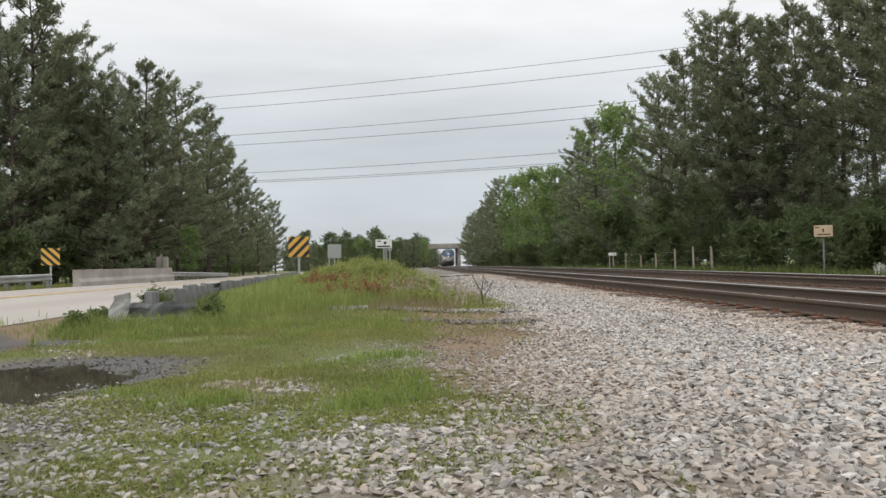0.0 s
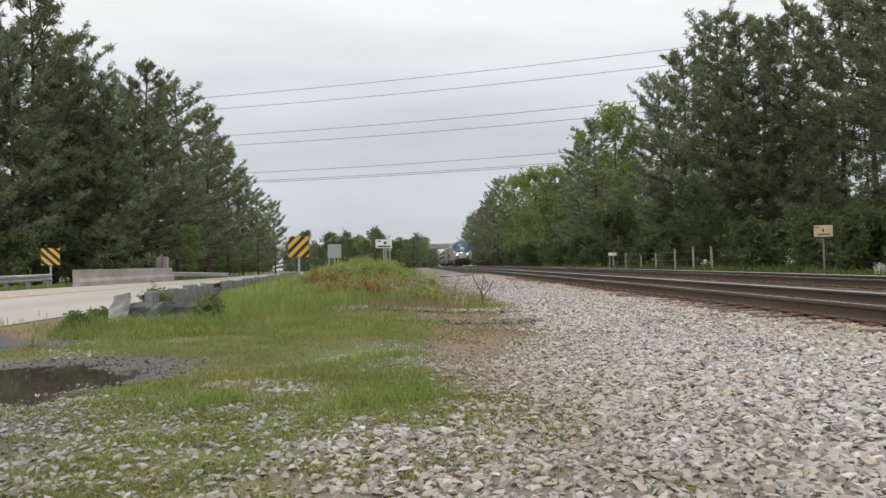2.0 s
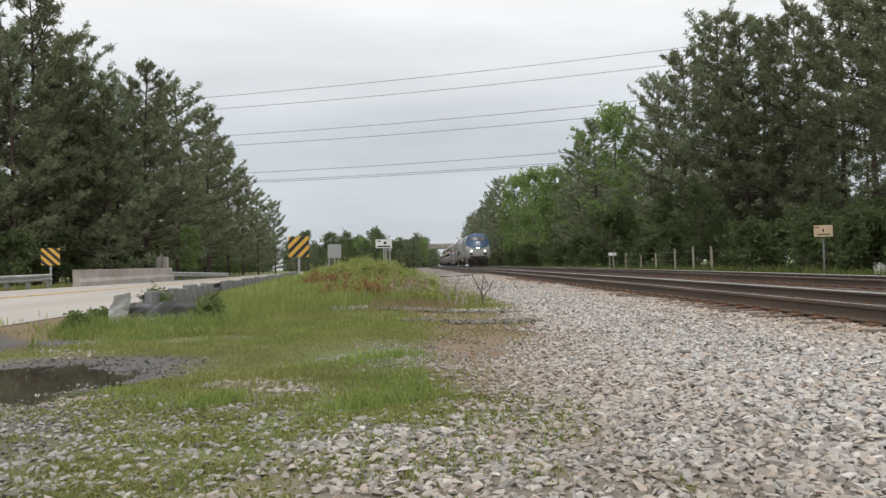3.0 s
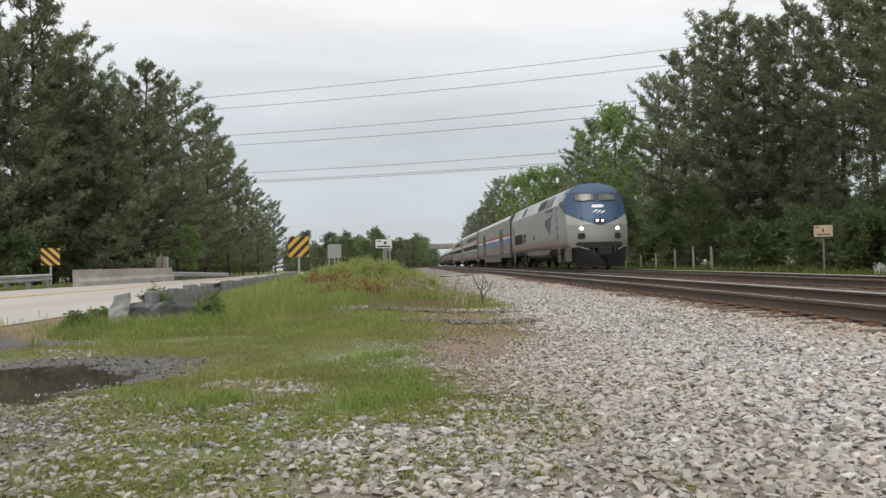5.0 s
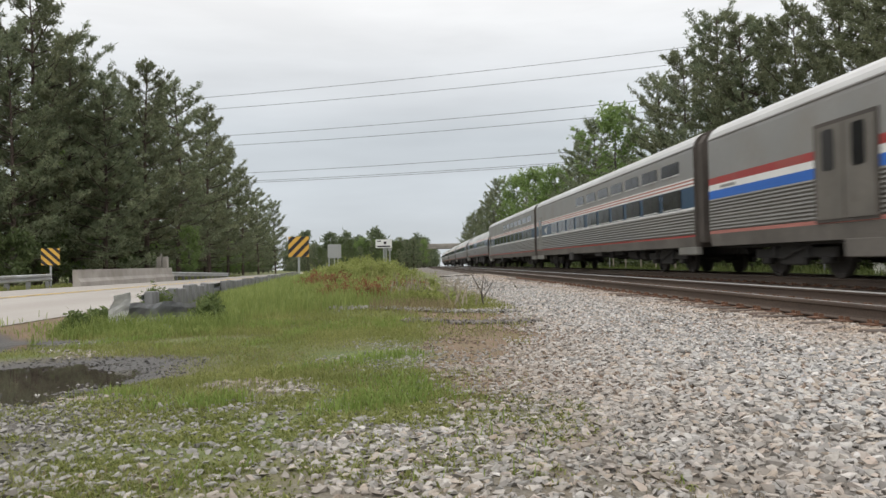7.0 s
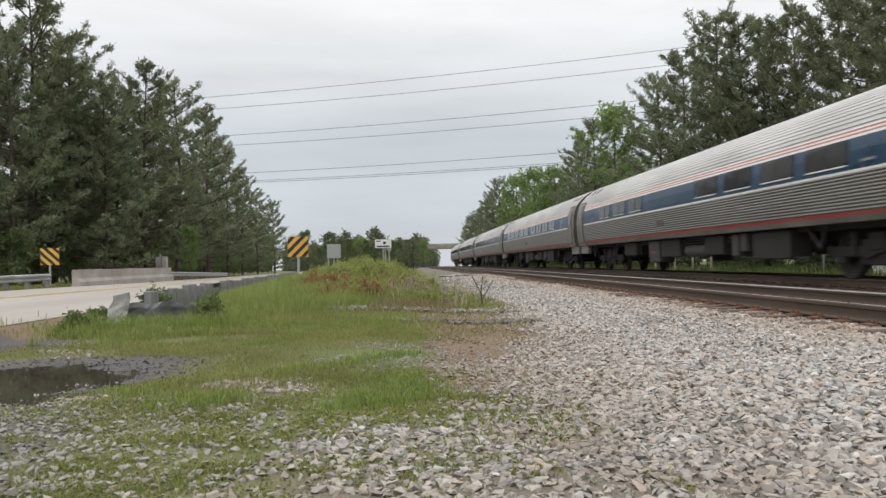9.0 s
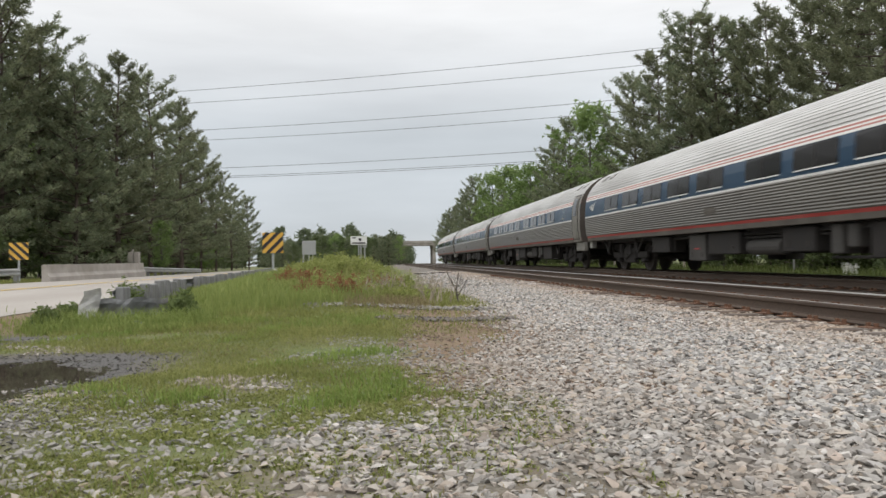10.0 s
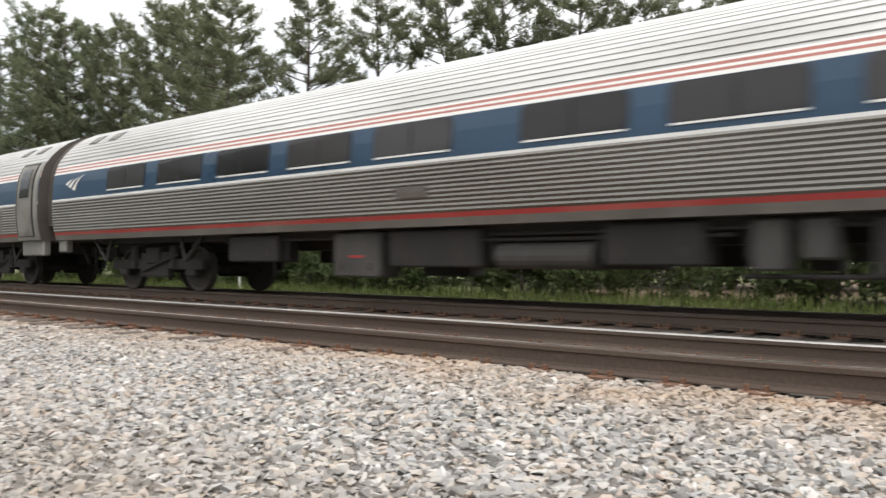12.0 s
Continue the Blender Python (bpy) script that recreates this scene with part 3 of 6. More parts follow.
def amfleet(name, label, M, spans, rs, logo_y, door_end):
    """A rounded, fluted steel coach. Both sides alike."""
    car = thing(name, label, "railway car", group="cars of the train")
    H = 12.62
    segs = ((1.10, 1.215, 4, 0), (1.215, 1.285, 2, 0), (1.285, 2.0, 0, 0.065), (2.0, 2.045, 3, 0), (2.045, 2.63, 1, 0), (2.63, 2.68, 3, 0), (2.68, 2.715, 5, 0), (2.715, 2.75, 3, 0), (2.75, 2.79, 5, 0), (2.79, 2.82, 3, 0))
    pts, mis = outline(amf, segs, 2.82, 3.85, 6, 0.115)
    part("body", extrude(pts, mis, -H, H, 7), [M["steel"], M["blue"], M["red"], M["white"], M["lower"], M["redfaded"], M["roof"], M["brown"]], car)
    for side in (-1, 1):
        for y0, y1 in spans:
            window(car, M, side, amf, y0, y1, 2.135, 2.62)
        d0, d1 = (-12.42, -11.40) if door_end < 0 else (11.40, 12.42)
        fr = part("vestibule", sheet(bmesh.new(), side, amf, min(d0, d0 - 0.17 * (d0 < 0)), max(d1, d1 + 0.17 * (d1 > 0)), 1.12, 3.06, 0.030, rows=18), M["door"], car, "dull steel doorway panel")
        door = part("door", sheet(bmesh.new(), side, amf, d0 + 0.10, d1 - 0.10, 1.22, 2.98, 0.045, rows=16), M["doorleaf"], car, "grey sliding door with a tall window")
        part("door_window", sheet(bmesh.new(), side, amf, d0 + 0.26, d1 - 0.26, 2.17, 2.88, 0.055, rows=10), M["glass"], door)
        part("door_seal", sheet(bmesh.new(), side, amf, d0 + 0.03, d1 - 0.03, 1.20, 3.02, 0.036, rows=16), M["under"], door)
        part("step_skirt", boxes((min(side * 1.25, side * 1.44), max(side * 1.25, side * 1.44), d0 - 0.17 * (d0 < 0), d1 + 0.17 * (d1 > 0), 0.74, 1.13), bevel=0.03), M["door"], car)
        part("end_skirt", boxes((min(side * 1.25, side * 1.44), max(side * 1.25, side * 1.44), *sorted((-math.copysign(12.6, d0), -math.copysign(12.25, d0))), 0.82, 1.12), bevel=0.03), M["door"], car)
        mark(car, M, side, amf, logo_y, 2.38, 0.34, "white", side < 0)
        for yy in (-9.9, 9.6):
            part("lettering_bar", boxes((side * 1.60 - 0.004, side * 1.60 + 0.004, yy, yy + 0.42, 2.16, 2.21)), M["grey"], car)
        part("number_panel", sheet(bmesh.new(), side, amf, 1.0, 1.62, 1.52, 1.68, 0.02, rows=2), M["lower"], car)
        for yc in (-9.07, 9.07):
            x = side * 1.28
            for a in (-1, 1):
                bm = bmesh.new()
                yo = yc + a * 2.1
                rod(bm, (x, yo, 1.1), (x, yo - a * 0.55, 0.62), 0.035)
                rod(bm, (x, yo - a * 0.75, 1.1), (x, yo - a * 0.55, 0.62), 0.035)
                part("bracket", bm, M["box"], car)
    for yv in (-11.6, -10.7, 10.7, 11.6):
        for side in (-1, 1):
            vent = part("roof_vent", sheet(bmesh.new(), side, amf, yv - 0.20, yv + 0.20, 3.34, 3.54, 0.022, rows=3), M["box"], car, "dark flush roof vent")
            for k in range(3):
                part("slat", sheet(bmesh.new(), side, amf, yv - 0.17 + 0.12 * k, yv - 0.10 + 0.12 * k, 3.36, 3.52, 0.034, rows=2), M["door"], vent)
    couple_ends(car, M, H, amf, 1.45, 3.68, 0.86)
    for yc in (-9.07, 9.07):
        truck(car, M, yc, 2.6, 0.46, False)
    # what hangs below the floor, alike on both sides
    part("underframe", boxes((-1.2, 1.2, -11.0, 11.0, 1.00, 1.18), (-0.25, 0.25, -12.0, 12.0, 0.82, 1.12)), M["under"], car)
    for side in (-1, 1):
        for y0, y1, lo, mat_, nm in ((4.6, 6.0, 0.60, "under", "equipment_box"), (2.15, 3.17, 0.36, "crate", "battery_box"), (0.25, 1.95, 0.52, "under", "equipment_box"), (-2.9, -1.65, 0.55, "under", "equipment_box"), (-3.78, -3.42, 0.50, "crate", "junction_box"), (-4.25, -3.92, 0.62, "crate", "junction_box"), (-6.4, -4.6, 0.42, "under", "equipment_box")):
            bm = boxes((side * 1.10 - 0.26, side * 1.10 + 0.26, y0, y1, lo, 1.06), bevel=0.025)
            e = part(nm, bm, M[mat_], car)
            if nm != "junction_box":
                for q in (0.2, 0.8):
                    part("latch", boxes((side * 1.365 - 0.008, side * 1.365 + 0.008, y0 + (y1 - y0) * q - 0.03, y0 + (y1 - y0) * q + 0.03, lo + 0.10, lo + 0.22)), M["wheel"], e)
        part("air_tank", rod(bmesh.new(), (side * 1.12, -1.44, 0.68), (side * 1.12, 0.03, 0.68), 0.18, seg=16), M["crate"], car)
        part("warning_mark", boxes((side * 1.366 - 0.003, side * 1.366 + 0.003, 2.5, 2.8, 0.66, 0.70)), M["red"], car)
        for z, y0, y1 in ((0.98, -6.5, 6.3), (0.90, -3.2, 2.0), (0.44, -7.0, -3.3)):
            part("pipe", rod(bmesh.new(), (side * 1.22, y0, z), (side * 1.22, y1, z), 0.028), M["under"], car)
        for yy in (-5.5, -3.35, -1.5, 0.1, 2.05, 3.3, 4.5):
            part("hanger", boxes((side * 1.2 - 0.02, side * 1.2 + 0.02, yy - 0.03, yy + 0.03, 0.62, 1.08)), M["under"], car)
    return car


def sleeper(M, rs):
    """A tall sleeping car with two rows of windows."""
    car = thing("sleeping_car", "tall stainless steel sleeping car with two rows of windows", "railway car", group="cars of the train")
    H = 12.62
    segs = ((0.78, 1.06, 4, 0), (1.06, 1.12, 2, 0), (1.12, 1.84, 0, 0.085), (1.84, 1.90, 3, 0), (1.90, 2.50, 1, 0), (2.50, 2.55, 3, 0), (2.55, 2.60, 5, 0), (2.60, 2.65, 3, 0), (2.65, 2.70, 5, 0), (2.70, 2.74, 3, 0), (2.74, 3.62, 7, 0))
    pts, mis = outline(vl, segs, 3.62, 4.24, 6, 0.3)
    part("body", extrude(pts, mis, -H, H, 8), [M["steel"], M["blue"], M["red"], M["white"], M["lower"], M["redfaded"], M["roof"], M["grey"], M["brown"]], car)
    for side in (-1, 1):
        for i in range(7):
            y = -11.5 + i * 1.98 + (0.1 if i > 5 else 0)
            window(car, M, side, vl, y, y + 1.56, 2.95, 3.34)
        for i in range(10):
            y = -11.62 + i * 1.98 + (0.25 if i > 5 else 0)
            window(car, M, side, vl, y, y + 1.62, 1.93, 2.48, frame="glass")
        d0 = 10.9
        door = part("door", sheet(bmesh.new(), side, vl, d0, d0 + 0.95, 1.1, 3.0, 0.02, rows=4), M["door"], car, "dull steel vestibule door")
        part("door_window", patch(bmesh.new(), side, vl, d0 + 0.22, d0 + 0.73, 2.05, 2.85, 0.06, 0.028), M["glass"], door)
        mark(car, M, side, vl, 8.9 + 0.6, 2.2, 0.46, "white", side < 0)
        for a, b in ((-12.6, -11.2), (10.7, 12.6)):
            part("end_skirt", boxes((min(side * 1.3, side * 1.5), max(side * 1.3, side * 1.5), a, b, 0.55, 0.80), bevel=0.03), M["door"], car)
        part("roof_edge", boxes((min(side * 1.45, side * 1.545), max(side * 1.45, side * 1.545), -H, H, 3.58, 3.64), bevel=0.015), M["grey"], car)
    couple_ends(car, M, H, vl, 0.9, 3.9)
    for yc in (-9.07, 9.07):
        truck(car, M, yc, 2.6, 0.46, True)
    underfloor(car, M, rs, -7.0, 7.0, 0.86)
    return car


def baggage(M, rs):
    """A windowless car with wide doors and a red, white and blue band."""
    car = thing("baggage_car", "silver baggage car with a red, white and blue band", "railway car", group="cars of the train")
    H = 12.62
    segs = ((0.78, 1.10, 4, 0), (1.10, 1.18, 5, 0), (1.18, 2.02, 0, 0.085), (2.02, 2.24, 1, 0), (2.24, 2.40, 3, 0), (2.40, 2.58, 2, 0), (2.58, 3.62, 7, 0))
    pts, mis = outline(vl, segs, 3.62, 4.24, 6, 0.3)
    part("body", extrude(pts, mis, -H, H, 8), [M["steel"], M["brightblue"], M["red"], M["white"], M["lower"], M["redfaded"], M["roof"], M["grey"], M["brown"]], car)
    for side in (-1, 1):
        for y0 in (-8.35, 5.2):
            door = part("door", sheet(bmesh.new(), side, vl, y0, y0 + 2.1, 1.12, 3.08, 0.03, rows=3), M["brown"], car, "brown-grey double loading door")
            for k in (0, 1):
                leaf = part("leaf", sheet(bmesh.new(), side, vl, y0 + 0.08 + k * 1.0, y0 + 1.02 + k * 1.0, 1.18, 3.0, 0.045, rows=2), M["loading"], door)
                part("leaf_window", patch(bmesh.new(), side, vl, y0 + 0.36 + k * 1.0, y0 + 0.76 + k * 1.0, 2.12, 2.92, 0.08, 0.055), M["glass"], leaf)
        part("belly_skirt", boxes((min(side * 1.42, side * 1.51), max(side * 1.42, side * 1.51), -6.4, 6.4, 0.44, 0.80), bevel=0.02), M["lower"], car)
        part("roof_edge", boxes((min(side * 1.45, side * 1.545), max(side * 1.45, side * 1.545), -H, H, 3.58, 3.64), bevel=0.015), M["grey"], car)
        part("lettering_bar", boxes((side * 1.532 - 0.003, side * 1.532 + 0.003, 11.0, 11.9, 2.28, 2.35)), M["grey"], car)
        part("lettering_bar", boxes((side * 1.532 - 0.003, side * 1.532 + 0.003, -11.8, -10.9, 2.28, 2.35)), M["grey"], car)
        mark(car, M, side, vl, -0.5, 2.32, 0.2, "blue", side < 0)
    couple_ends(car, M, H, vl, 0.9, 3.9)
    for yc in (-9.07, 9.07):
        truck(car, M, yc, 2.6, 0.46, True)
    part("underframe", boxes((-1.3, 1.3, -12.4, 12.4, 0.72, 0.86), (-0.4, 0.4, -11, 11, 0.5, 0.8)), M["under"], car)
    return car


LOCO_ROWS = ((1.05, 1.40), (1.25, 1.49), (1.7, 1.52), (2.2, 1.525), (2.5, 1.525), (2.8, 1.525), (3.1, 1.525), (3.34, 1.52), (3.60, 1.40), (3.87, 1.26), (4.07, 1.10), (4.20, 0.88), (4.29, 0.58), (4.33, 0.28))


def loco_w(z):
    return float(np.interp(z, [r[0] for r in LOCO_ROWS], [r[1] for r in LOCO_ROWS]))


def loco_front(x, z):
    """How far forward the nose reaches at (x, z)."""
    lean = 0.06 * max(0.0, z - 1.2) + 0.46 * max(0.0, z - 2.25) + 0.75 * max(0.0, z - 3.85) ** 1.5
    return -9.55 + lean + 0.27 * x * x + 0.10 * max(0.0, abs(x) - 1.1)


def locomotive(M):
    car = thing("locomotive", "silver diesel passenger locomotive with a blue sloping nose", "locomotive", group="cars of the train")
    END = 10.3
    bm = bmesh.new()
    us = np.linspace(-1, 1, 13)
    grid = [[bm.verts.new((w * u, loco_front(w * u, z), z)) for u in us] for z, w in LOCO_ROWS]
    back = [(bm.verts.new((-w, END, z)), bm.verts.new((w, END, z))) for z, w in LOCO_ROWS]
    for p, q in zip(grid, grid[1:]):
        for i in range(len(us) - 1):
            bm.faces.new((p[i], p[i + 1], q[i + 1], q[i]))
    for r in range(len(LOCO_ROWS) - 1):
        bm.faces.new((grid[r][0], grid[r + 1][0], back[r + 1][0], back[r][0]))
        bm.faces.new((grid[r][-1], back[r][1], back[r + 1][1], grid[r + 1][-1]))
        bm.faces.new((back[r][0], back[r + 1][0], back[r + 1][1], back[r][1]))
    bm.faces.new([v for v in grid[-1]] + [back[-1][1], back[-1][0]])
    bm.faces.new([back[0][0], back[0][1]] + [v for v in reversed(grid[0])])
    bmesh.ops.recalc_face_normals(bm, faces=bm.faces)
    part("body", bm, M["loco"], car)

    def front_panel(x0, x1, z0, z1, off, r=0.05, depth=0.03):
        b = bmesh.new()
        nx, nz = max(2, round((x1 - x0) / 0.1)), 3
        g = []
        for k in range(nz + 1):
            row = []
            for i in range(nx + 1):
                x = x0 + (x1 - x0) * i / nx
                # corners drawn in by r
                e = r if i in (0, nx) else 0.0
                z = min(max(z0 + (z1 - z0) * k / nz, z0 + e), z1 - e)
                row.append(b.verts.new((x, loco_front(x, z) - off, z)))
            g.append(row)
        for p_, q_ in zip(g, g[1:]):
            for i in range(nx):
                b.faces.new((p_[i], p_[i + 1], q_[i + 1], q_[i]))
        rim = g[0] + [q_[-1] for q_ in g[1:]] + list(reversed(g[-1][:-1])) + [q_[0] for q_ in reversed(g[1:-1])]
        inner = [b.verts.new((v.co.x, v.co.y + off + depth, v.co.z)) for v in rim]
        for i in range(len(rim)):
            j = (i + 1) % len(rim)
            b.faces.new((rim[i], inner[i], inner[j], rim[j]))
        bmesh.ops.recalc_face_normals(b, faces=b.faces)
        return b

    for x0, x1 in ((-1.04, -0.09), (0.09, 1.04)):
        w = part("windshield_frame", front_panel(x0 - 0.05, x1 + 0.05, 3.38, 3.80, 0.012, 0.07), M["under"], car)
        part("windshield", front_panel(x0, x1, 3.42, 3.76, 0.022, 0.05), M["windshield"], w, "windshield pane with grey reflection in its colour")
        bm = bmesh.new()
        xm = (x0 + x1) / 2
        rod(bm, (xm - 0.3, loco_front(xm - 0.3, 3.36) - 0.05, 3.36), (xm + 0.25, loco_front(xm + 0.25, 3.44) - 0.05, 3.45), 0.012)
        part("wiper", bm, M["under"], w)
    part("number_board", front_panel(-0.30, 0.30, 3.04, 3.20, 0.03, 0.03), M["white"], car, "white number board")
    mark_bm = bmesh.new()
    for k in range(3):
        z0, x0 = 2.83 + 0.03 * k, 0.26 - 0.19 * k
        q = [(x0, z0 + 0.06), (x0 + 0.10, z0 + 0.03), (x0 - 0.16, z0 - 0.10), (x0 - 0.19, z0 - 0.09)]
        a = [mark_bm.verts.new((x, loco_front(x, z) - 0.02, z)) for x, z in q]
        b = [mark_bm.verts.new((x, loco_front(x, z) + 0.03, z)) for x, z in q]
        mark_bm.faces.new(a)
        for i in range(4):
            mark_bm.faces.new((a[i], b[i], b[(i + 1) % 4], a[(i + 1) % 4]))
    bmesh.ops.recalc_face_normals(mark_bm, faces=mark_bm.faces)
    part("nose_mark", mark_bm, M["white"], car)
    # headlights in the middle, ditch lights lower on both sides
    hl = part("headlight_housing", front_panel(-0.30, 0.30, 2.27, 2.50, 0.03, 0.09), M["under"], car)
    for x in (-0.14, 0.14):
        bm = bmesh.new()
        rod(bm, (x, loco_front(x, 2.38) + 0.02, 2.385), (x, loco_front(x, 2.38) - 0.05, 2.385), 0.035, seg=16)
        part("headlight", bm, M["lamp"], hl, "lit headlight")
    for x in (-0.90, 0.90):
        dl = part("ditch_light_housing", front_panel(x - 0.13, x + 0.13, 1.87, 2.13, 0.03, 0.12), M["grey"], car)
        bm = bmesh.new()
        rod(bm, (x, loco_front(x, 2.0), 2.0), (x, loco_front(x, 2.0) - 0.07, 2.0), 0.048, seg=16)
        part("ditch_light", bm, M["lamp"], dl, "lit ditch light")
        part("marker_box", front_panel(x - 0.17, x + 0.17, 1.48, 1.78, 0.02, 0.03), M["under"], car)
        bm = bmesh.new()
        rod(bm, (x * 0.95, loco_front(x, 2.52) + 0.02, 2.48), (x * 0.95, loco_front(x, 2.52) - 0.06, 2.48), 0.06, seg=10)
        part("horn_port", bm, M["under"], car)
    # dark panel laid proud of the nose; a shaded recess by colour only
    part("anticlimber_recess", front_panel(-1.15, 1.15, 1.07, 1.33, 0.03, 0.04), M["under"], car, "dark band panel above the pilot")
    bm = bmesh.new()   # pilot plough, folded in plan
    a = [bm.verts.new((x, y, z)) for x, y, z in ((-1.22, -9.2, 0.12), (0.0, -9.95, 0.12), (1.22, -9.2, 0.12), (1.36, -9.25, 1.10), (0.75, -9.70, 1.10), (0.0, -9.85, 0.62), (-0.75, -9.70, 1.10), (-1.36, -9.25, 1.10))]
    bm.faces.new((a[0], a[1], a[5], a[6], a[7]))
    bm.faces.new((a[1], a[2], a[3], a[4], a[5]))
    bmesh.ops.solidify(bm, geom=bm.faces[:], thickness=0.05)
    part("pilot", bm, M["under"], car, "dark grimy pilot plough")
    bm = boxes((-0.16, 0.16, -10.35, -9.5, 0.72, 1.02), (-0.22, 0.22, -10.4, -10.2, 0.68, 1.06), bevel=0.03)
    part("coupler", bm, M["under"], car)
    for x in (-0.45, 0.4, 0.6):
        part("air_hose", tube(bmesh.new(), [(x, -9.8, 1.05), (x * 0.95, -9.98, 0.8), (x * 0.85, -10.02, 0.6), (x * 0.5, -9.9, 0.45)], 0.03, 8), M["under"], car)
    for s in (-1, 1):
        bm = bmesh.new()
        rod(bm, (s * 1.42, -9.35, 1.10), (s * 1.1, -9.8, 1.10), 0.018)
        rod(bm, (s * 1.1, -9.8, 1.10), (s * 0.72, -9.98, 0.96), 0.018)
        part("handrail", bm, M["grey"], car)
    for side in (-1, 1):
        w = part("cab_window", sheet(bmesh.new(), side, loco_w, -8.0, -6.95, 3.40, 3.90, 0.015, rows=5), M["under"], car)
        part("pane", sheet(bmesh.new(), side, loco_w, -7.92, -7.03, 3.45, 3.85, 0.025, rows=5), M["windshield"], w)
        for y0, y1 in ((-1.5, -0.55), (-2.75, -1.68), (4.7, 5.5)):
            part("louvre_panel", sheet(bmesh.new(), side, loco_w, y0, y1, 3.40, 3.98, 0.015, rows=5), M["under"], car)
        lv = part("louvre_frame", sheet(bmesh.new(), side, loco_w, -4.85, -3.0, 3.40, 3.98, 0.015, rows=5), M["under"], car)
        for k in range(9):
            z = 3.43 + k * 0.060
            part("slat", sheet(bmesh.new(), side, loco_w, -4.82, -3.03, z, z + 0.03, 0.03, rows=1), M["grey"], lv)
        for y0, y1 in ((7.1, 8.8), (5.35, 7.0)):
            g = part("grille", sheet(bmesh.new(), side, loco_w, y0, y1, 1.62, 2.28, 0.012, rows=1), M["under"], car)
            for k in range(7):
                part("slat", sheet(bmesh.new(), side, loco_w, y0 + 0.05, y1 - 0.05, 1.67 + k * 0.085, 1.70 + k * 0.085, 0.025, rows=1), M["box"], g)
        part("rear_door", sheet(bmesh.new(), side, loco_w, 9.15, 9.75, 1.5, 3.0, 0.015, rows=2), M["grey"], car)
        part("rear_door_window", sheet(bmesh.new(), side, loco_w, 9.25, 9.65, 2.4, 2.85, 0.022, rows=1), M["glass"], car)
        part("filler", sheet(bmesh.new(), side, loco_w, 0.55, 0.85, 1.70, 2.0, 0.012, rows=1), M["under"], car)
        part("side_door", sheet(bmesh.new(), side, loco_w, -6.65, -6.05, 1.35, 3.28, 0.012, rows=2), M["grey"], car)
        for z in (1.62, 2.05, 2.55, 3.1):
            part("door_step", sheet(bmesh.new(), side, loco_w, -6.6, -6.42, z, z + 0.14, 0.02, rows=1), M["under"], car)
        mark(car, M, side, loco_w, -4.2, 2.50, 1.10, "slate", side < 0)
        part("lettering_bar", boxes((side * 1.527 - 0.004, side * 1.527 + 0.004, -5.4, -3.2, 3.13, 3.27)), M["slate"], car)
        # belly tank and ladders
        bm = bmesh.new()
        ring = ((1.45, 1.06), (1.47, 0.80), (1.30, 0.66), (0.0, 0.60))
        f0 = [bm.verts.new((side * x, 4.6 if z > 1 else 3.6, z)) for x, z in ring]
        f1 = [bm.verts.new((side * x, -4.2 if z > 1 else -3.4, z)) for x, z in ring]
        for i in range(3):
            bm.faces.new((f0[i], f1[i], f1[i + 1], f0[i + 1]))
        bm.faces.new(f0), bm.faces.new(f1)
        bmesh.ops.recalc_face_normals(bm, faces=bm.faces)
        part("belly_tank", bm, M["lower"], car)
        for y in (-6.5, 9.45):
            bm = bmesh.new()
            for q in (-0.2, 0.2):
                rod(bm, (side * 1.46, y + q, 0.35), (side * 1.46, y + q, 1.3), 0.02)
            for z in (0.4, 0.65, 0.9, 1.15):
                rod(bm, (side * 1.46, y - 0.2, z), (side * 1.46, y + 0.2, z), 0.018)
            part("ladder", bm, M["grey"], car)
        part("pilot_skirt", boxes((min(side * 1.34, side * 1.45), max(side * 1.34, side * 1.45), -9.1, -7.9, 0.38, 1.06), bevel=0.03), M["lower"], car)
    # road number on both sides
    for side in (-1, 1):
        cu = bpy.data.curves.new("road_number", "FONT")
        cu.body, cu.size, cu.extrude, cu.align_x, cu.offset = "201", 0.76, 0.004, "CENTER", 0.012
        ob = new("road_number", cu)
        ob.data.materials.append(M["under"])
        ob.parent = car
        ob.matrix_basis = pose(side * 1.534, 4.35, 1.72, 90, 0, -90 if side < 0 else 90)
    for q in ((-0.6, 0.6, 1.0, 4.0, 4.27, 4.36), (-0.5, 0.5, 5.5, 8.5, 4.27, 4.35), (-0.3, 0.3, -3.0, -1.0, 4.27, 4.34)):
        part("roof_hatch", boxes(q, bevel=0.03), M["box"], car)
    for yc in (-6.6, 6.6):
        truck(car, M, yc, 2.74, 0.51, True)
    part("underframe", boxes((-1.3, 1.3, -9.0, 10.2, 0.86, 1.12), (-0.9, 0.9, -3.2, 3.4, 0.45, 0.9)), M["under"], car)
    bm = boxes((-0.9, 0.9, END, END + 0.28, 1.1, 3.6), bevel=0.04)
    part("diaphragm", bm, M["brown"], car)
    bm = boxes((-0.12, 0.12, END, END + 0.5, 0.72, 0.98))
    part("coupler", bm, M["under"], car)
    return car


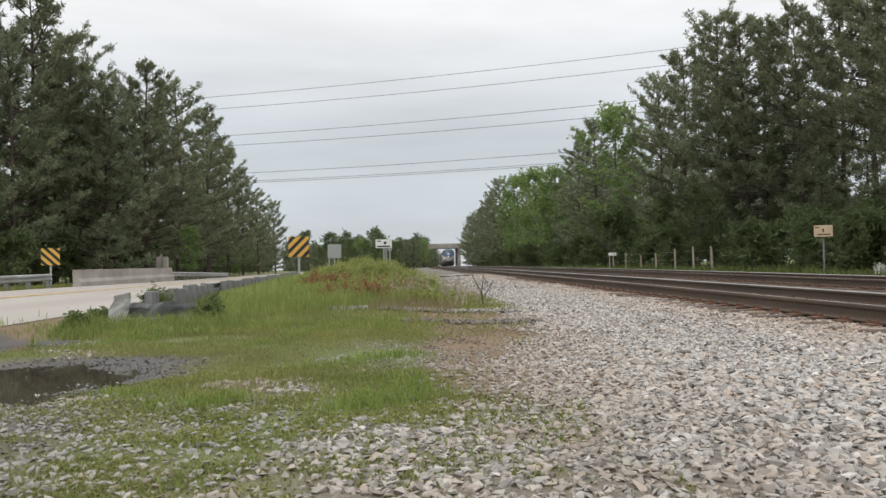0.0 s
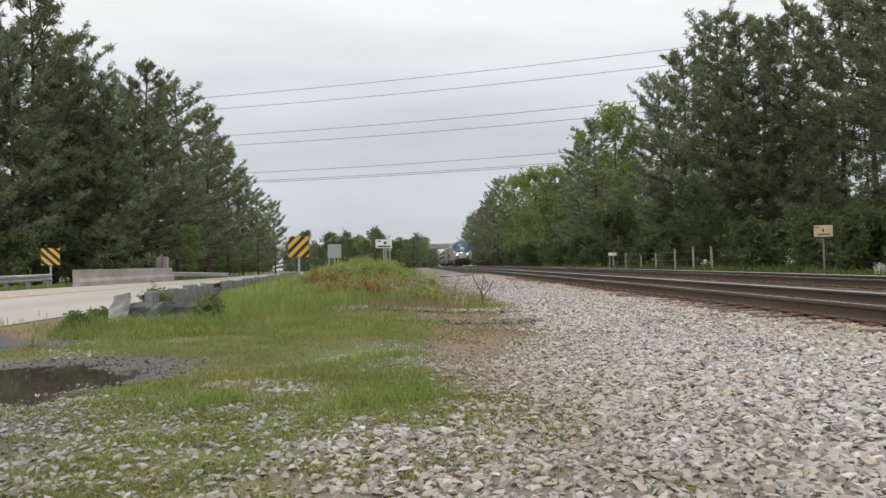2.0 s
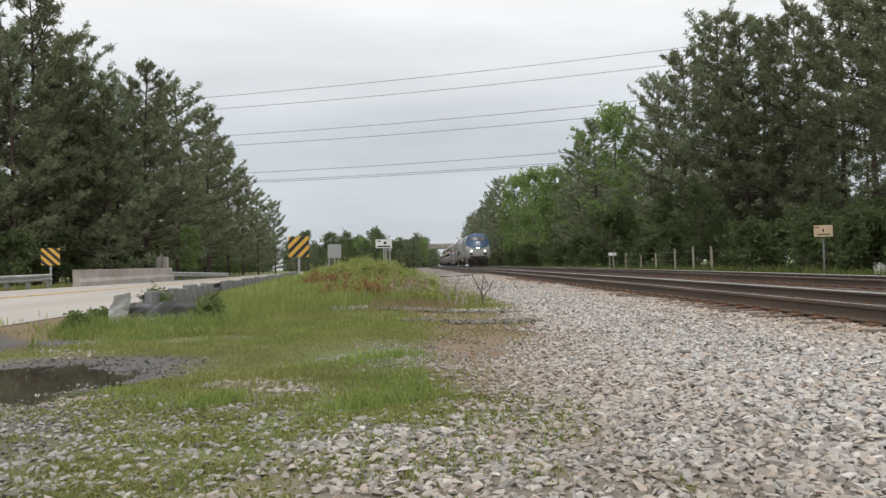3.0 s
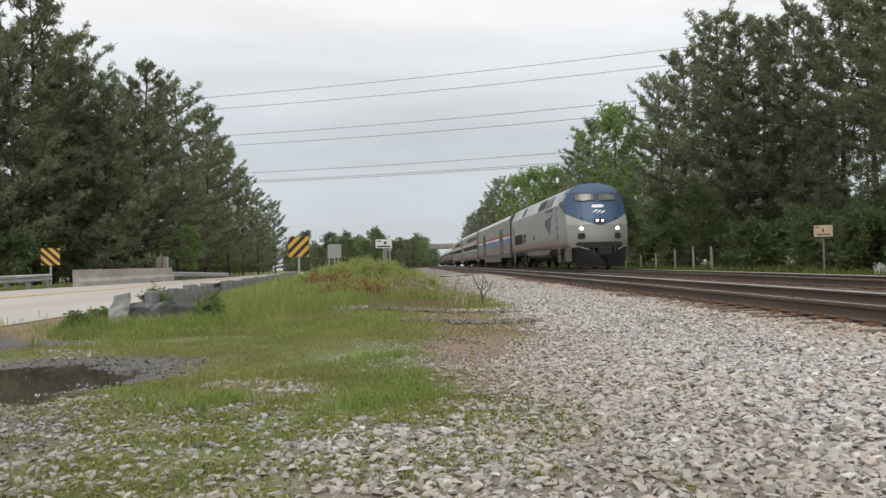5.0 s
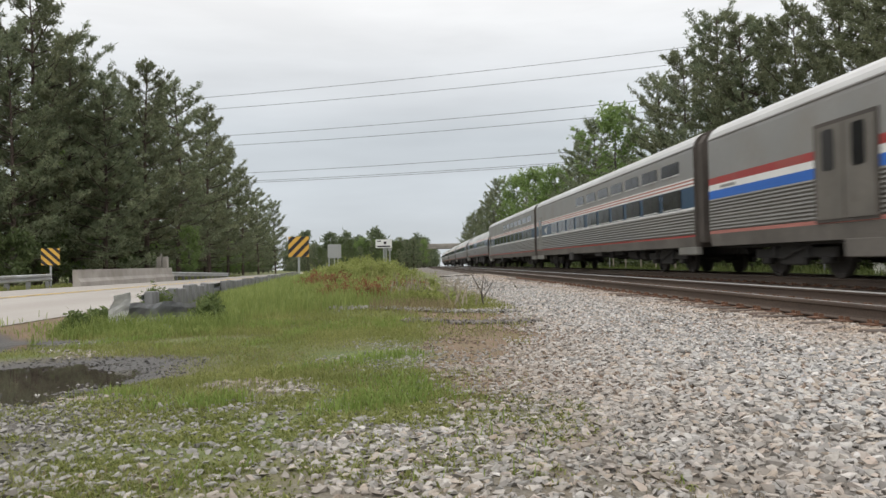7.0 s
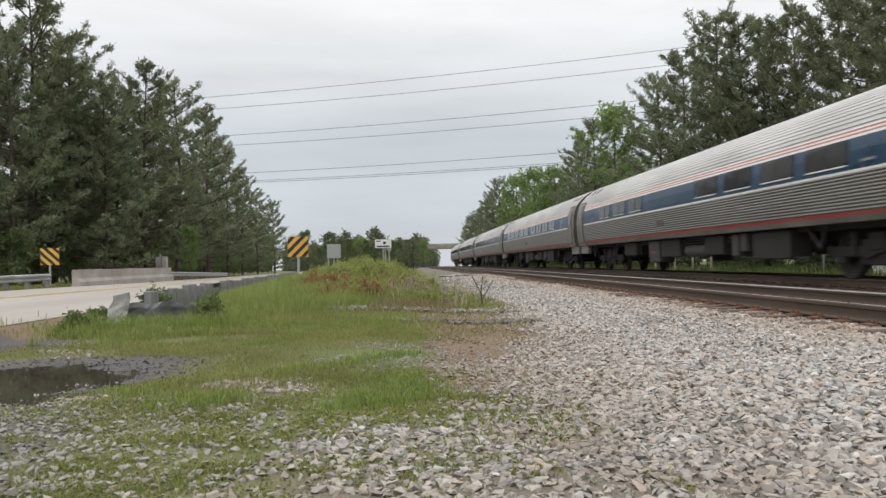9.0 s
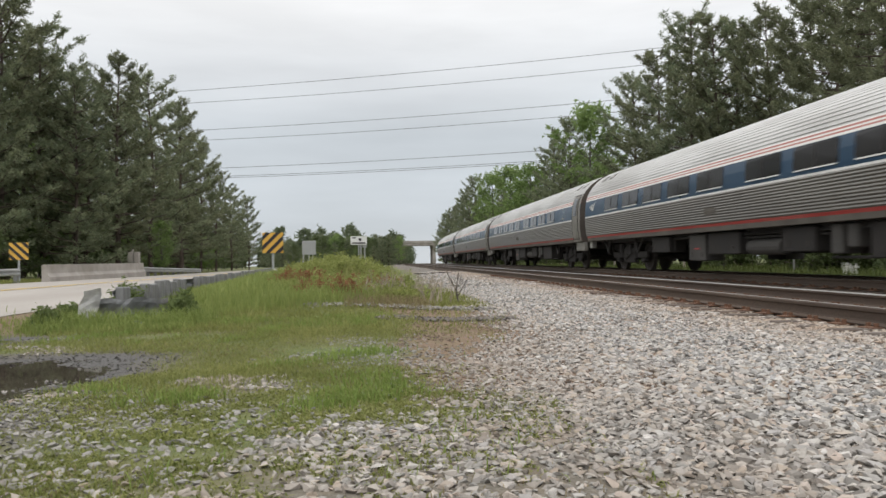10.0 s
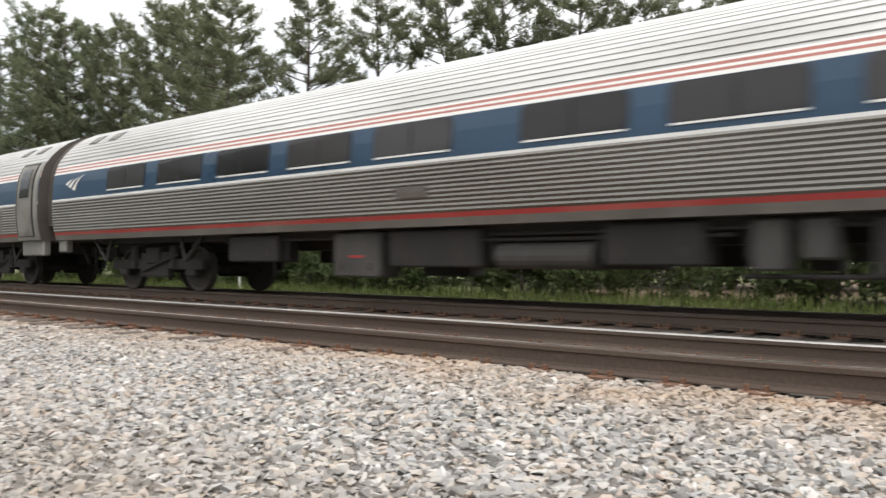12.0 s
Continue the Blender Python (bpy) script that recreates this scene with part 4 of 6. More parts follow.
def build_train():
    M = train_materials()
    n = Nodes("windshield_glass", 0.06)
    # the grey base paints in part of the sky's reflection on the glass
    n.color(n.mix(n.band(n.noise(1.2, 2), 0.35, 0.7), (0.07, 0.07, 0.068), (0.15, 0.15, 0.145)))
    n.b.inputs["Specular IOR Level"].default_value = 0.55
    M["windshield"] = n.m
    M["slate"] = plain("slate_blue_paint", (0.055, 0.075, 0.11), 0.45, var=0.1, scale=1.0, bump=0.0)
    rs = np.random.RandomState(21)
    cars = [(locomotive(M), -10.6), (baggage(M, rs), 13.3), (sleeper(M, rs), 39.6)]
    cars.append((copy_thing(cars[-1][0], Matrix()), 65.6))
    w = 1.53
    lounge = [(-9.07 + 1.98 * i, -9.07 + 1.98 * i + w) for i in range(4)] + [(3.1 + 2.0 * i, 3.1 + 2.0 * i + w) for i in range(3)]
    cars.append((amfleet("lounge_car", "fluted steel lounge car with few windows and a blue band", M, lounge, rs, -11.5, 1), 91.6))
    coach = [(8.55 - 2.0 * i, 8.55 - 2.0 * i + w) for i in range(5)] + [(-2.1 - 2.0 * i, -2.1 - 2.0 * i + w) for i in range(4)]
    first = amfleet("coach", "fluted steel coach with a blue window band and bright roof", M, coach, rs, 11.55, -1)
    cars.append((first, 117.6))
    for k in range(3):
        cars.append((copy_thing(first, Matrix()), 143.6 + 26.0 * k))
    return cars


# ---- trees and plants ----
# kind, x, y, height in metres
TREES = (
    ('B', -22.0, 50, 18.9),
    ('A', -24.2, 46, 18.6),
    ('A', -21.4, 54, 17.0),
    ('D', -18.5, 52, 13.0),
    ('B', -18.2, 59, 16.2),
    ('A', -19.0, 71.5, 17.6),
    ('B', -19.7, 86, 18.4),
    ('A', -20.2, 98, 16.3),
    ('B', -21.0, 112, 14.8),
    ('A', -21.4, 126, 13.1),
    ('D', -21.5, 145, 13.2),
    ('D', -20.6, 60, 14.5),
    ('D', -23.5, 56, 15.5),
    ('A', -21.8, 74, 16.5),
    ('D', -21.6, 92, 15.0),
    ('L', -16.4, 64.5, 4.6),
    ('L', -24.5, 62, 14.5),
    ('A', -21.5, 46, 14.1),
    ('B', 22.0, 228, 12.4),
    ('A', 21.2, 208, 13.4),
    ('D', 20.6, 192, 13.2),
    ('B', 20.4, 178, 13.6),
    ('D', 20.0, 164, 14.0),
    ('A', 19.6, 150, 14.6),
    ('A', 18.9, 135, 15.4),
    ('L', 18.9, 118, 14.8),
    ('L', 20.1, 108, 14.4),
    ('L', 21.0, 100, 13.6),
    ('A', 21.3, 88, 14.2),
    ('D', 21.0, 80, 15.0),
    ('L', 21.3, 72, 15.9),
    ('A', 22.6, 64, 15.9),
    ('B', 22.4, 58, 16.4),
    ('A', 22.5, 52, 17.5),
    ('B', 22.3, 48, 15.9),
    ('A', 23.1, 47, 15.0),
    ('B', 23.8, 44, 15.3),
    ('C', 23.9, 40, 15.2),
    ('C', 23.6, 37, 14.6),
    ('C', 22.6, 33, 12.7),
    ('C', 19.7, 27.7, 12.3),
    ('B', 23.6, 27.2, 13.6),
    ('C', 23.7, 23.0, 12.7),
    ('C', 24.8, 20.2, 13.2),
    ('C', 25.4, 17.7, 12.8),
    ('C', 27.9, 15.6, 13.5),
    ('C', 28.1, 13.0, 13.0),
    ('B', 32.1, 11.1, 14.0),
    ('C', 29.0, 7.6, 12.3),
    ('A', 32.5, 5.8, 13.0),
    ('A', 31.8, 3.2, 12.2),
)


def cone_rows(a, b, r0, r1, seg):
    """Vertices and quads of a tapered limb between two points."""
    a, b = np.array(a, float), np.array(b, float)
    d = (b - a) / (np.linalg.norm(b - a) + 1e-9)
    u = np.cross(d, (0.3, 0.5, 0.81))
    u /= np.linalg.norm(u)
    w = np.cross(d, u)
    ang = np.arange(seg) * 2 * math.pi / seg
    ring = np.cos(ang)[:, None] * u + np.sin(ang)[:, None] * w
    v = np.concatenate([a + ring * r0, b + ring * r1])
    f = [[i, (i + 1) % seg, seg + (i + 1) % seg, seg + i] for i in range(seg)]
    return v, np.array(f)


def stack(parts):
    vs, fs, o = [], [], 0
    for v, f in parts:
        vs.append(v)
        fs.append(f + o)
        o += len(v)
    return np.concatenate(vs), np.concatenate(fs)


def sprays(rs, centres, out, n, length, width, up=0.25):
    """Thin triangles in bunches round each centre: needles or leaves."""
    m = len(centres)
    c = np.repeat(centres, n, 0)
    d = rs.normal(size=(m * n, 3)) + np.repeat(out, n, 0) * 0.7
    d[:, 2] += up
    d /= np.linalg.norm(d, axis=1)[:, None]
    s = np.cross(d, rs.normal(size=(m * n, 3)))
    s /= np.linalg.norm(s, axis=1)[:, None] + 1e-9
    L = length * rs.uniform(0.6, 1.3, (m * n, 1))
    W = width * rs.uniform(0.6, 1.3, (m * n, 1))
    base = c + rs.normal(size=(m * n, 3)) * length * 0.35
    v = np.stack([base - s * W / 2, base + s * W / 2, base + d * L], 1).reshape(-1, 3)
    f = np.arange(len(v)).reshape(-1, 3)
    return v, f, np.repeat(rs.uniform(0, 1, m), n * 3)


def pine_meshes(seed, h, bare, spread, bark, needles, limbs=60, twigs=10, needle=0.25, count=12):
    """A pine: limbs in loose whorls, side twigs on them, and round needle tufts at the twigs' ends."""
    rs = np.random.RandomState(seed)
    parts = []
    lean = rs.uniform(-0.02, 0.02, 2)
    axis = lambda z: np.array([lean[0] * z + 0.12 * math.sin(z * 0.4 + seed), lean[1] * z + 0.10 * math.sin(z * 0.33 + 2 * seed), z])
    r = 0.013 * h
    zs = np.linspace(-0.3, h * 0.98, 12)
    for a, b in zip(zs, zs[1:]):
        parts.append(cone_rows(axis(a), axis(b), r * (1 - 0.9 * max(a, 0) / h), r * (1 - 0.9 * b / h), 8))
    cs, outs = [], []
    whorls = max(8, limbs // 4)
    for k in range(limbs):
        t = min(0.999, (k // 4 + 0.5 + rs.normal(0, 0.16)) / whorls)
        t = max(0.0, t)
        z = h * (bare + (0.985 - bare) * t)
        prof = (1 - t) ** 0.54 * (0.55 + 0.45 * min(1, t / 0.25))
        L = spread * (prof + 0.06) * rs.uniform(0.55, 1.2)
        a = (k % 4) * 1.571 + rs.normal(0, 0.45) + 0.7 * (k // 4)
        side = np.array([-math.sin(a), math.cos(a), 0.0])
        d = np.array([math.cos(a), math.sin(a), rs.uniform(-0.10, 0.18) + 0.55 * t])
        p0 = axis(z)
        p1 = p0 + d * L * 0.55
        p2 = p0 + d * L + np.array([0, 0, 0.20 * L])
        parts.append(cone_rows(p0, p1, 0.055 * (1 - t) + 0.025, 0.032, 4))
        parts.append(cone_rows(p1, p2, 0.032, 0.012, 4))
        m = max(3, int(twigs * (0.35 + 0.75 * L / spread)))
        for j in range(m):
            u = 1.0 if j == 0 else rs.uniform(0.30, 1.0)
            q0 = p0 + (p1 - p0) * u / 0.55 if u < 0.55 else p1 + (p2 - p1) * (u - 0.55) / 0.45
            e = d * rs.uniform(0.3, 0.9) + side * rs.choice([-1, 1]) * rs.uniform(0.2, 1.0) + np.array([0, 0, rs.uniform(0.05, 0.55)])
            e /= np.linalg.norm(e)
            ln = (0.26 * L * (1.15 - u) + 0.30) * rs.uniform(0.7, 1.25)
            q1 = q0 + e * ln
            parts.append(cone_rows(q0, q1, 0.014, 0.006, 3))
            g = 2 + int(ln > 0.5) + int(ln > 0.85)
            w = np.linspace(1.0, 0.35, g)[:, None]
            cs.append(q0 + e * ln * w + rs.normal(size=(g, 3)) * 0.06)
            outs.append(np.tile(e + np.array([0, 0, 0.35]), (g, 1)))
    v, f = stack(parts)
    tv = triangles("trunk", v, f, bark)
    v, f, tone = sprays(rs, np.concatenate(cs), np.concatenate(outs), count, needle, needle * 0.34, 0.15)
    cv = triangles("crown", v, f, needles, {"tone": tone})
    return tv, cv


def broadleaf_meshes(seed, h, bare, spread, bark, leaves, limbs=32, tufts=36, leaf=0.30, n=5):
    rs = np.random.RandomState(seed)
    parts = []
    r = 0.011 * h + 0.01
    zs = np.linspace(-0.3, h * 0.9, 8)
    ax = lambda z: np.array([0.2 * math.sin(z * 0.35 + seed), 0.2 * math.sin(z * 0.3 + 3 * seed), z])
    for a, b in zip(zs, zs[1:]):
        parts.append(cone_rows(ax(a), ax(b), r * (1 - 0.85 * max(a, 0) / h), r * (1 - 0.85 * b / h), 7))
    cs, outs = [], []
    for k in range(limbs):
        t = (k + rs.uniform(0, 1)) / limbs
        z = h * (bare + (0.92 - bare) * t)
        L = spread * (math.sin(math.pi * (0.18 + 0.78 * t)) ** 0.7) * rs.uniform(0.6, 1.15)
        a = rs.uniform(0, 6.283)
        d = np.array([math.cos(a), math.sin(a), rs.uniform(0.2, 0.8)])
        p0 = ax(z)
        p1 = p0 + d * L
        parts.append(cone_rows(p0, p1, 0.035, 0.01, 4))
        m = tufts
        u = rs.uniform(0.25, 1.08, m)
        cs.append(p0 + d * L * u[:, None] + rs.normal(size=(m, 3)) * 0.30 * spread / 3)
        outs.append(np.tile(d / np.linalg.norm(d), (m, 1)))
    v, f = stack(parts)
    tv = triangles("trunk", v, f, bark)
    v, f, tone = sprays(rs, np.concatenate(cs), np.concatenate(outs), n, leaf, leaf * 0.62, 0.0)
    cv = triangles("crown", v, f, leaves, {"tone": tone})
    return tv, cv


def tree_kind(name, label, category, group, meshes):
    t = thing(name, label, category, group=group)
    for o in meshes:
        o.parent = t
    return t


def build_woods():
    bark = plain("pine_bark", (0.085, 0.062, 0.05), 0.95, var=0.4, scale=3, fine=18, bump=0.8, dist=0.03, stretch=(1, 1, 0.3))
    grey_bark = plain("grey_bark", (0.13, 0.115, 0.10), 0.95, var=0.3, scale=3, fine=20, bump=0.6, dist=0.02, stretch=(1, 1, 0.3))
    needles = leafy("pine_needles", (0.125, 0.160, 0.094), (0.33, 0.355, 0.215), tufted=True)
    needles_b = leafy("brownish_pine_needles", (0.110, 0.126, 0.072), (0.265, 0.28, 0.165), tufted=True)
    fresh = leafy("fresh_leaves", (0.125, 0.195, 0.058), (0.31, 0.41, 0.150), tufted=True)
    mid = leafy("green_leaves", (0.065, 0.095, 0.040), (0.17, 0.205, 0.088), tufted=True)
    pl = "tall loblolly pine with dark green needles"
    kinds = {
        "A": (tree_kind("pine", pl, "pine tree", "pines beside the line", pine_meshes(1, 17, 0.09, 4.7, bark, needles, limbs=76, twigs=13)), 17),
        "B": (tree_kind("pine", pl, "pine tree", "pines beside the line", pine_meshes(2, 17, 0.11, 4.4, bark, needles_b, limbs=72, twigs=13)), 17),
        "C": (tree_kind("pine", "tall open pine with a bare trunk and sparse crown", "pine tree", "pines beside the line", pine_meshes(3, 19, 0.40, 4.5, bark, needles_b, limbs=48, twigs=12, needle=0.28)), 19),
        "D": (tree_kind("pine", pl, "pine tree", "pines beside the line", pine_meshes(4, 15, 0.05, 4.9, bark, needles, limbs=76, twigs=13)), 15),
        "E": (tree_kind("pine", "pine deeper in the dark green wood", "pine tree", "pines beside the line", pine_meshes(9, 16, 0.06, 5.0, bark, needles, limbs=48, twigs=9, needle=0.42, count=7)), 16),
        "L": (tree_kind("broadleaf_tree", "broadleaf tree in fresh light green leaf", "tree", "broadleaf trees", broadleaf_meshes(5, 13, 0.12, 3.0, grey_bark, fresh)), 13),
        "M": (tree_kind("broadleaf_tree", "young broadleaf tree in mid green leaf", "tree", "broadleaf trees", broadleaf_meshes(6, 9, 0.08, 2.8, grey_bark, mid, tufts=34, leaf=0.20, n=8)), 9),
        "S": (tree_kind("bush", "leafy green undergrowth bush", "bush", "undergrowth", broadleaf_meshes(7, 2.6, 0.05, 1.5, grey_bark, mid, limbs=20, tufts=22, leaf=0.18)), 2.6),
        "F": (tree_kind("bush", "light green undergrowth bush", "bush", "undergrowth", broadleaf_meshes(8, 2.2, 0.05, 1.4, grey_bark, fresh, limbs=18, tufts=20, leaf=0.17)), 2.2),
    }
    rs = np.random.RandomState(77)
    used = set()

    def plant(kind, x, y, h):
        src, h0 = kinds[kind]
        z = float(height(np.array([float(x)]), np.array([float(y)]))[0]) - 0.05
        m = pose(x, y, z, 0, 0, rs.uniform(0, 360))
        t = src if kind not in used else copy_thing(src, m)
        used.add(kind)
        t.matrix_basis = m
        k = h / h0
        wk = k * rs.uniform(0.9, 1.1)
        t.scale = (wk, wk, k)

    for row in TREES:
        plant(*row)
    # second and third rows that close the woods
    for k in range(26):
        y = 8 + k * 7.2 + rs.uniform(-2, 2)
        plant("E", 27 + bend(y) + rs.uniform(0, 9), y, rs.uniform(11.5, 14.5) * (0.62 if y < 46 else 1.0))
    for k in range(24):
        y = 42 + k * 7.5 + rs.uniform(-2, 2)
        plant("E", road_mid(y) - 15 - rs.uniform(0, 9), y, rs.uniform(11, 14.5))
    # dense rows behind the front trees on the far right, and thickets that close the wood's foot
    for k in range(16):
        y = 92 + k * 8.0 + rs.uniform(-2, 2)
        plant(rs.choice(["A", "B"]), 23.0 + bend(y) + rs.uniform(0, 2.5), y, rs.uniform(12.0, 14.0))
    for k in range(46):
        y = 56 + k * 3.6 + rs.uniform(-1, 1)
        plant("S", 17.6 + bend(y) + rs.uniform(-0.3, 1.8), y, rs.uniform(1.6, 3.4))
    for k in range(30):
        y = -6 + k * 2.2 + rs.uniform(-0.8, 0.8)
        plant("S", 26.5 + rs.uniform(0, 8.0), y, rs.uniform(3.0, 4.8))
    for k in range(9):
        y = 24 + k * 3.4 + rs.uniform(-1, 1)
        plant("E", 22.0 + rs.uniform(0, 3.0), y, rs.uniform(6.5, 9.0))
    for k in range(22):
        y = 20 + k * 1.5 + rs.uniform(-0.6, 0.6)
        plant("S", 19.0 + rs.uniform(0, 3.0), y, rs.uniform(1.6, 3.0))
    # undergrowth along both wood edges
    for k in range(34):
        y = -8 + k * 1.15 + rs.uniform(-0.5, 0.5)
        plant("S", 17.2 + bend(y) + rs.uniform(0, 2.0), y, rs.uniform(1.5, 3.0))
    for k in range(20):
        y = -10 + k * 2.2 + rs.uniform(-0.8, 0.8)
        plant("S", 22.5 + rs.uniform(0, 6.0), y, rs.uniform(2.4, 4.0))
    # low trees before the bridge's left embankment
    for k in range(18):
        plant(rs.choice(["M", "L", "D"]), -30 + k * 2.1 + rs.uniform(-0.8, 0.8), 165 + rs.uniform(-18, 25), rs.uniform(4.5, 6.8))
    for k in range(30):
        x = -15 + k * 0.84 + rs.uniform(-0.5, 0.5)
        plant(rs.choice(["M", "D", "L"], p=[0.5, 0.35, 0.15]), x, 222 + rs.uniform(-10, 10), rs.uniform(7.6, 9.8) - 0.14 * max(0.0, x))
    for k in range(34):
        y = 2 + k * 3.6 + rs.uniform(-1, 1)
        plant(rs.choice(["S", "M"], p=[0.82, 0.18]), 17.6 + bend(y) + rs.uniform(-0.6, 3.5), y, rs.uniform(1.6, 3.4) if rs.rand() < 0.8 else rs.uniform(4, 6))
    for k in range(22):
        y = 34 + k * 5.0 + rs.uniform(-1, 1)
        plant(rs.choice(["S", "F", "M"]), road_mid(y) - 9.5 - rs.uniform(0, 4), y, rs.uniform(1.8, 4.2))
    for k in range(34):
        y = 4 + k * 3.3 + rs.uniform(-1, 1)
        plant(rs.choice(["M", "M", "S"]), 22.5 + bend(y) + rs.uniform(-1.5, 9), y, rs.uniform(3.5, 7.5))
    for k in range(24):
        y = 36 + k * 4.2 + rs.uniform(-1, 1)
        plant(rs.choice(["M", "M", "S"]), road_mid(y) - 11.5 - rs.uniform(0, 9), y, rs.uniform(3.5, 7.5))
    # far woods behind the road and the bridge: one mass of stuff
    parts = []
    cs = []
    for k in range(190):
        a = rs.uniform(0, 1)
        x, y = -150 + 260 * a + rs.uniform(-6, 6), 300 + rs.uniform(-25, 60)
        if 0.045 < x / y < 0.125:       # the line's own gap under the bridge
            continue
        h = rs.uniform(8.5, 15.0) * (1.0 if x > -60 else 1.15)
        m = 150
        t = rs.uniform(0, 1, m)
        rad = 3.4 * np.sqrt(np.clip(1 - (2 * t - 0.9) ** 2 * 0.75, 0.05, 1)) * rs.uniform(0.3, 1, m)
        an = rs.uniform(0, 6.283, m)
        cs.append(np.stack([x + rad * np.cos(an), y + rad * np.sin(an), -0.4 + h * (0.04 + 0.96 * t)], 1))
    # the skyline beyond the bridge, up to the line's own gap
    for k in range(26):
        y = 540 + rs.uniform(-40, 60)
        x = y * rs.uniform(0.020, 0.0535)
        m, h = 110, rs.uniform(10.0, 14.0)
        t, an = rs.uniform(0, 1, m), rs.uniform(0, 6.283, m)
        rad = 4.0 * np.sqrt(np.clip(1 - (2 * t - 0.9) ** 2 * 0.75, 0.05, 1)) * rs.uniform(0.3, 1, m)
        cs.append(np.stack([x + rad * np.cos(an), y + rad * np.sin(an), h * (0.04 + 0.96 * t)], 1))
    c = np.concatenate(cs)
    v, f, tone = sprays(rs, c, np.zeros_like(c), 5, 1.5, 0.75, 0.3)
    # distance haze is mixed into this leaf colour: lifted and greyed
    ob = triangles("far_woods", v, f, leafy("hazed_far_leaves", (0.105, 0.135, 0.080), (0.21, 0.245, 0.14), scale=0.05, tufted=True), {"tone": tone})
    tagged(ob, "distant mixed green woods on the skyline", "woods", kind="stuff")


# ---- ground cover ----
def stone_shapes(rs, n):
    """Angular stones as vertex and triangle arrays."""
    out = []
    for _ in range(n):
        bm = bmesh.new()
        k = rs.uniform(0.75, 1.0), rs.uniform(0.58, 0.88), rs.uniform(0.33, 0.56)
        for p in rs.normal(size=(9, 3)):
            p = p / np.linalg.norm(p) * rs.uniform(0.8, 1.1)
            bm.verts.new((p[0] * k[0], p[1] * k[1], p[2] * k[2]))
        r = bmesh.ops.convex_hull(bm, input=bm.verts)
        bmesh.ops.delete(bm, geom=list({g for g in r["geom_interior"] if isinstance(g, bmesh.types.BMVert)}), context="VERTS")
        bmesh.ops.triangulate(bm, faces=bm.faces)
        bm.verts.index_update()
        out.append((np.array([v.co[:] for v in bm.verts]), np.array([[v.index for v in f.verts] for f in bm.faces])))
        bm.free()
    return out


def turns(rs, n, tilt):
    """Random rotations: any heading, some tilt."""
    a, b, c = rs.uniform(0, 6.283, n), rs.normal(0, tilt, n), rs.normal(0, tilt, n)
    ca, sa, cb, sb, cc, sc = np.cos(a), np.sin(a), np.cos(b), np.sin(b), np.cos(c), np.sin(c)
    z0, o1 = np.zeros(n), np.ones(n)
    rz = np.stack([ca, -sa, z0, sa, ca, z0, z0, z0, o1], 1).reshape(n, 3, 3)
    rx = np.stack([o1, z0, z0, z0, cb, -sb, z0, sb, cb], 1).reshape(n, 3, 3)
    ry = np.stack([cc, z0, sc, z0, o1, z0, -sc, z0, cc], 1).reshape(n, 3, 3)
    return rz @ rx @ ry


def scatter_stones(name, label, x, y, size, material, sink=0.15, tilt=0.26, seed=3, lift=0.0):
    rs = np.random.RandomState(seed)
    shapes = stone_shapes(rs, 14)
    pick = rs.randint(0, len(shapes), len(x))
    z = height(x, y)
    vs, fs, o = [], [], 0
    for k, (v, f) in enumerate(shapes):
        m = pick == k
        n = int(m.sum())
        if not n:
            continue
        R = turns(rs, n, tilt)
        p = np.einsum("nij,vj->nvi", R, v) * size[m][:, None, None]
        c = np.stack([x[m], y[m], z[m] + lift + size[m] * (0.38 - sink)], 1)
        vs.append((p + c[:, None, :]).reshape(-1, 3))
        fs.append((f[None] + (np.arange(n) * len(v))[:, None, None] + o).reshape(-1, 3))
        o += n * len(v)
    ob = triangles(name, np.concatenate(vs), np.concatenate(fs), material)
    return tagged(ob, label, "gravel", kind="stuff")


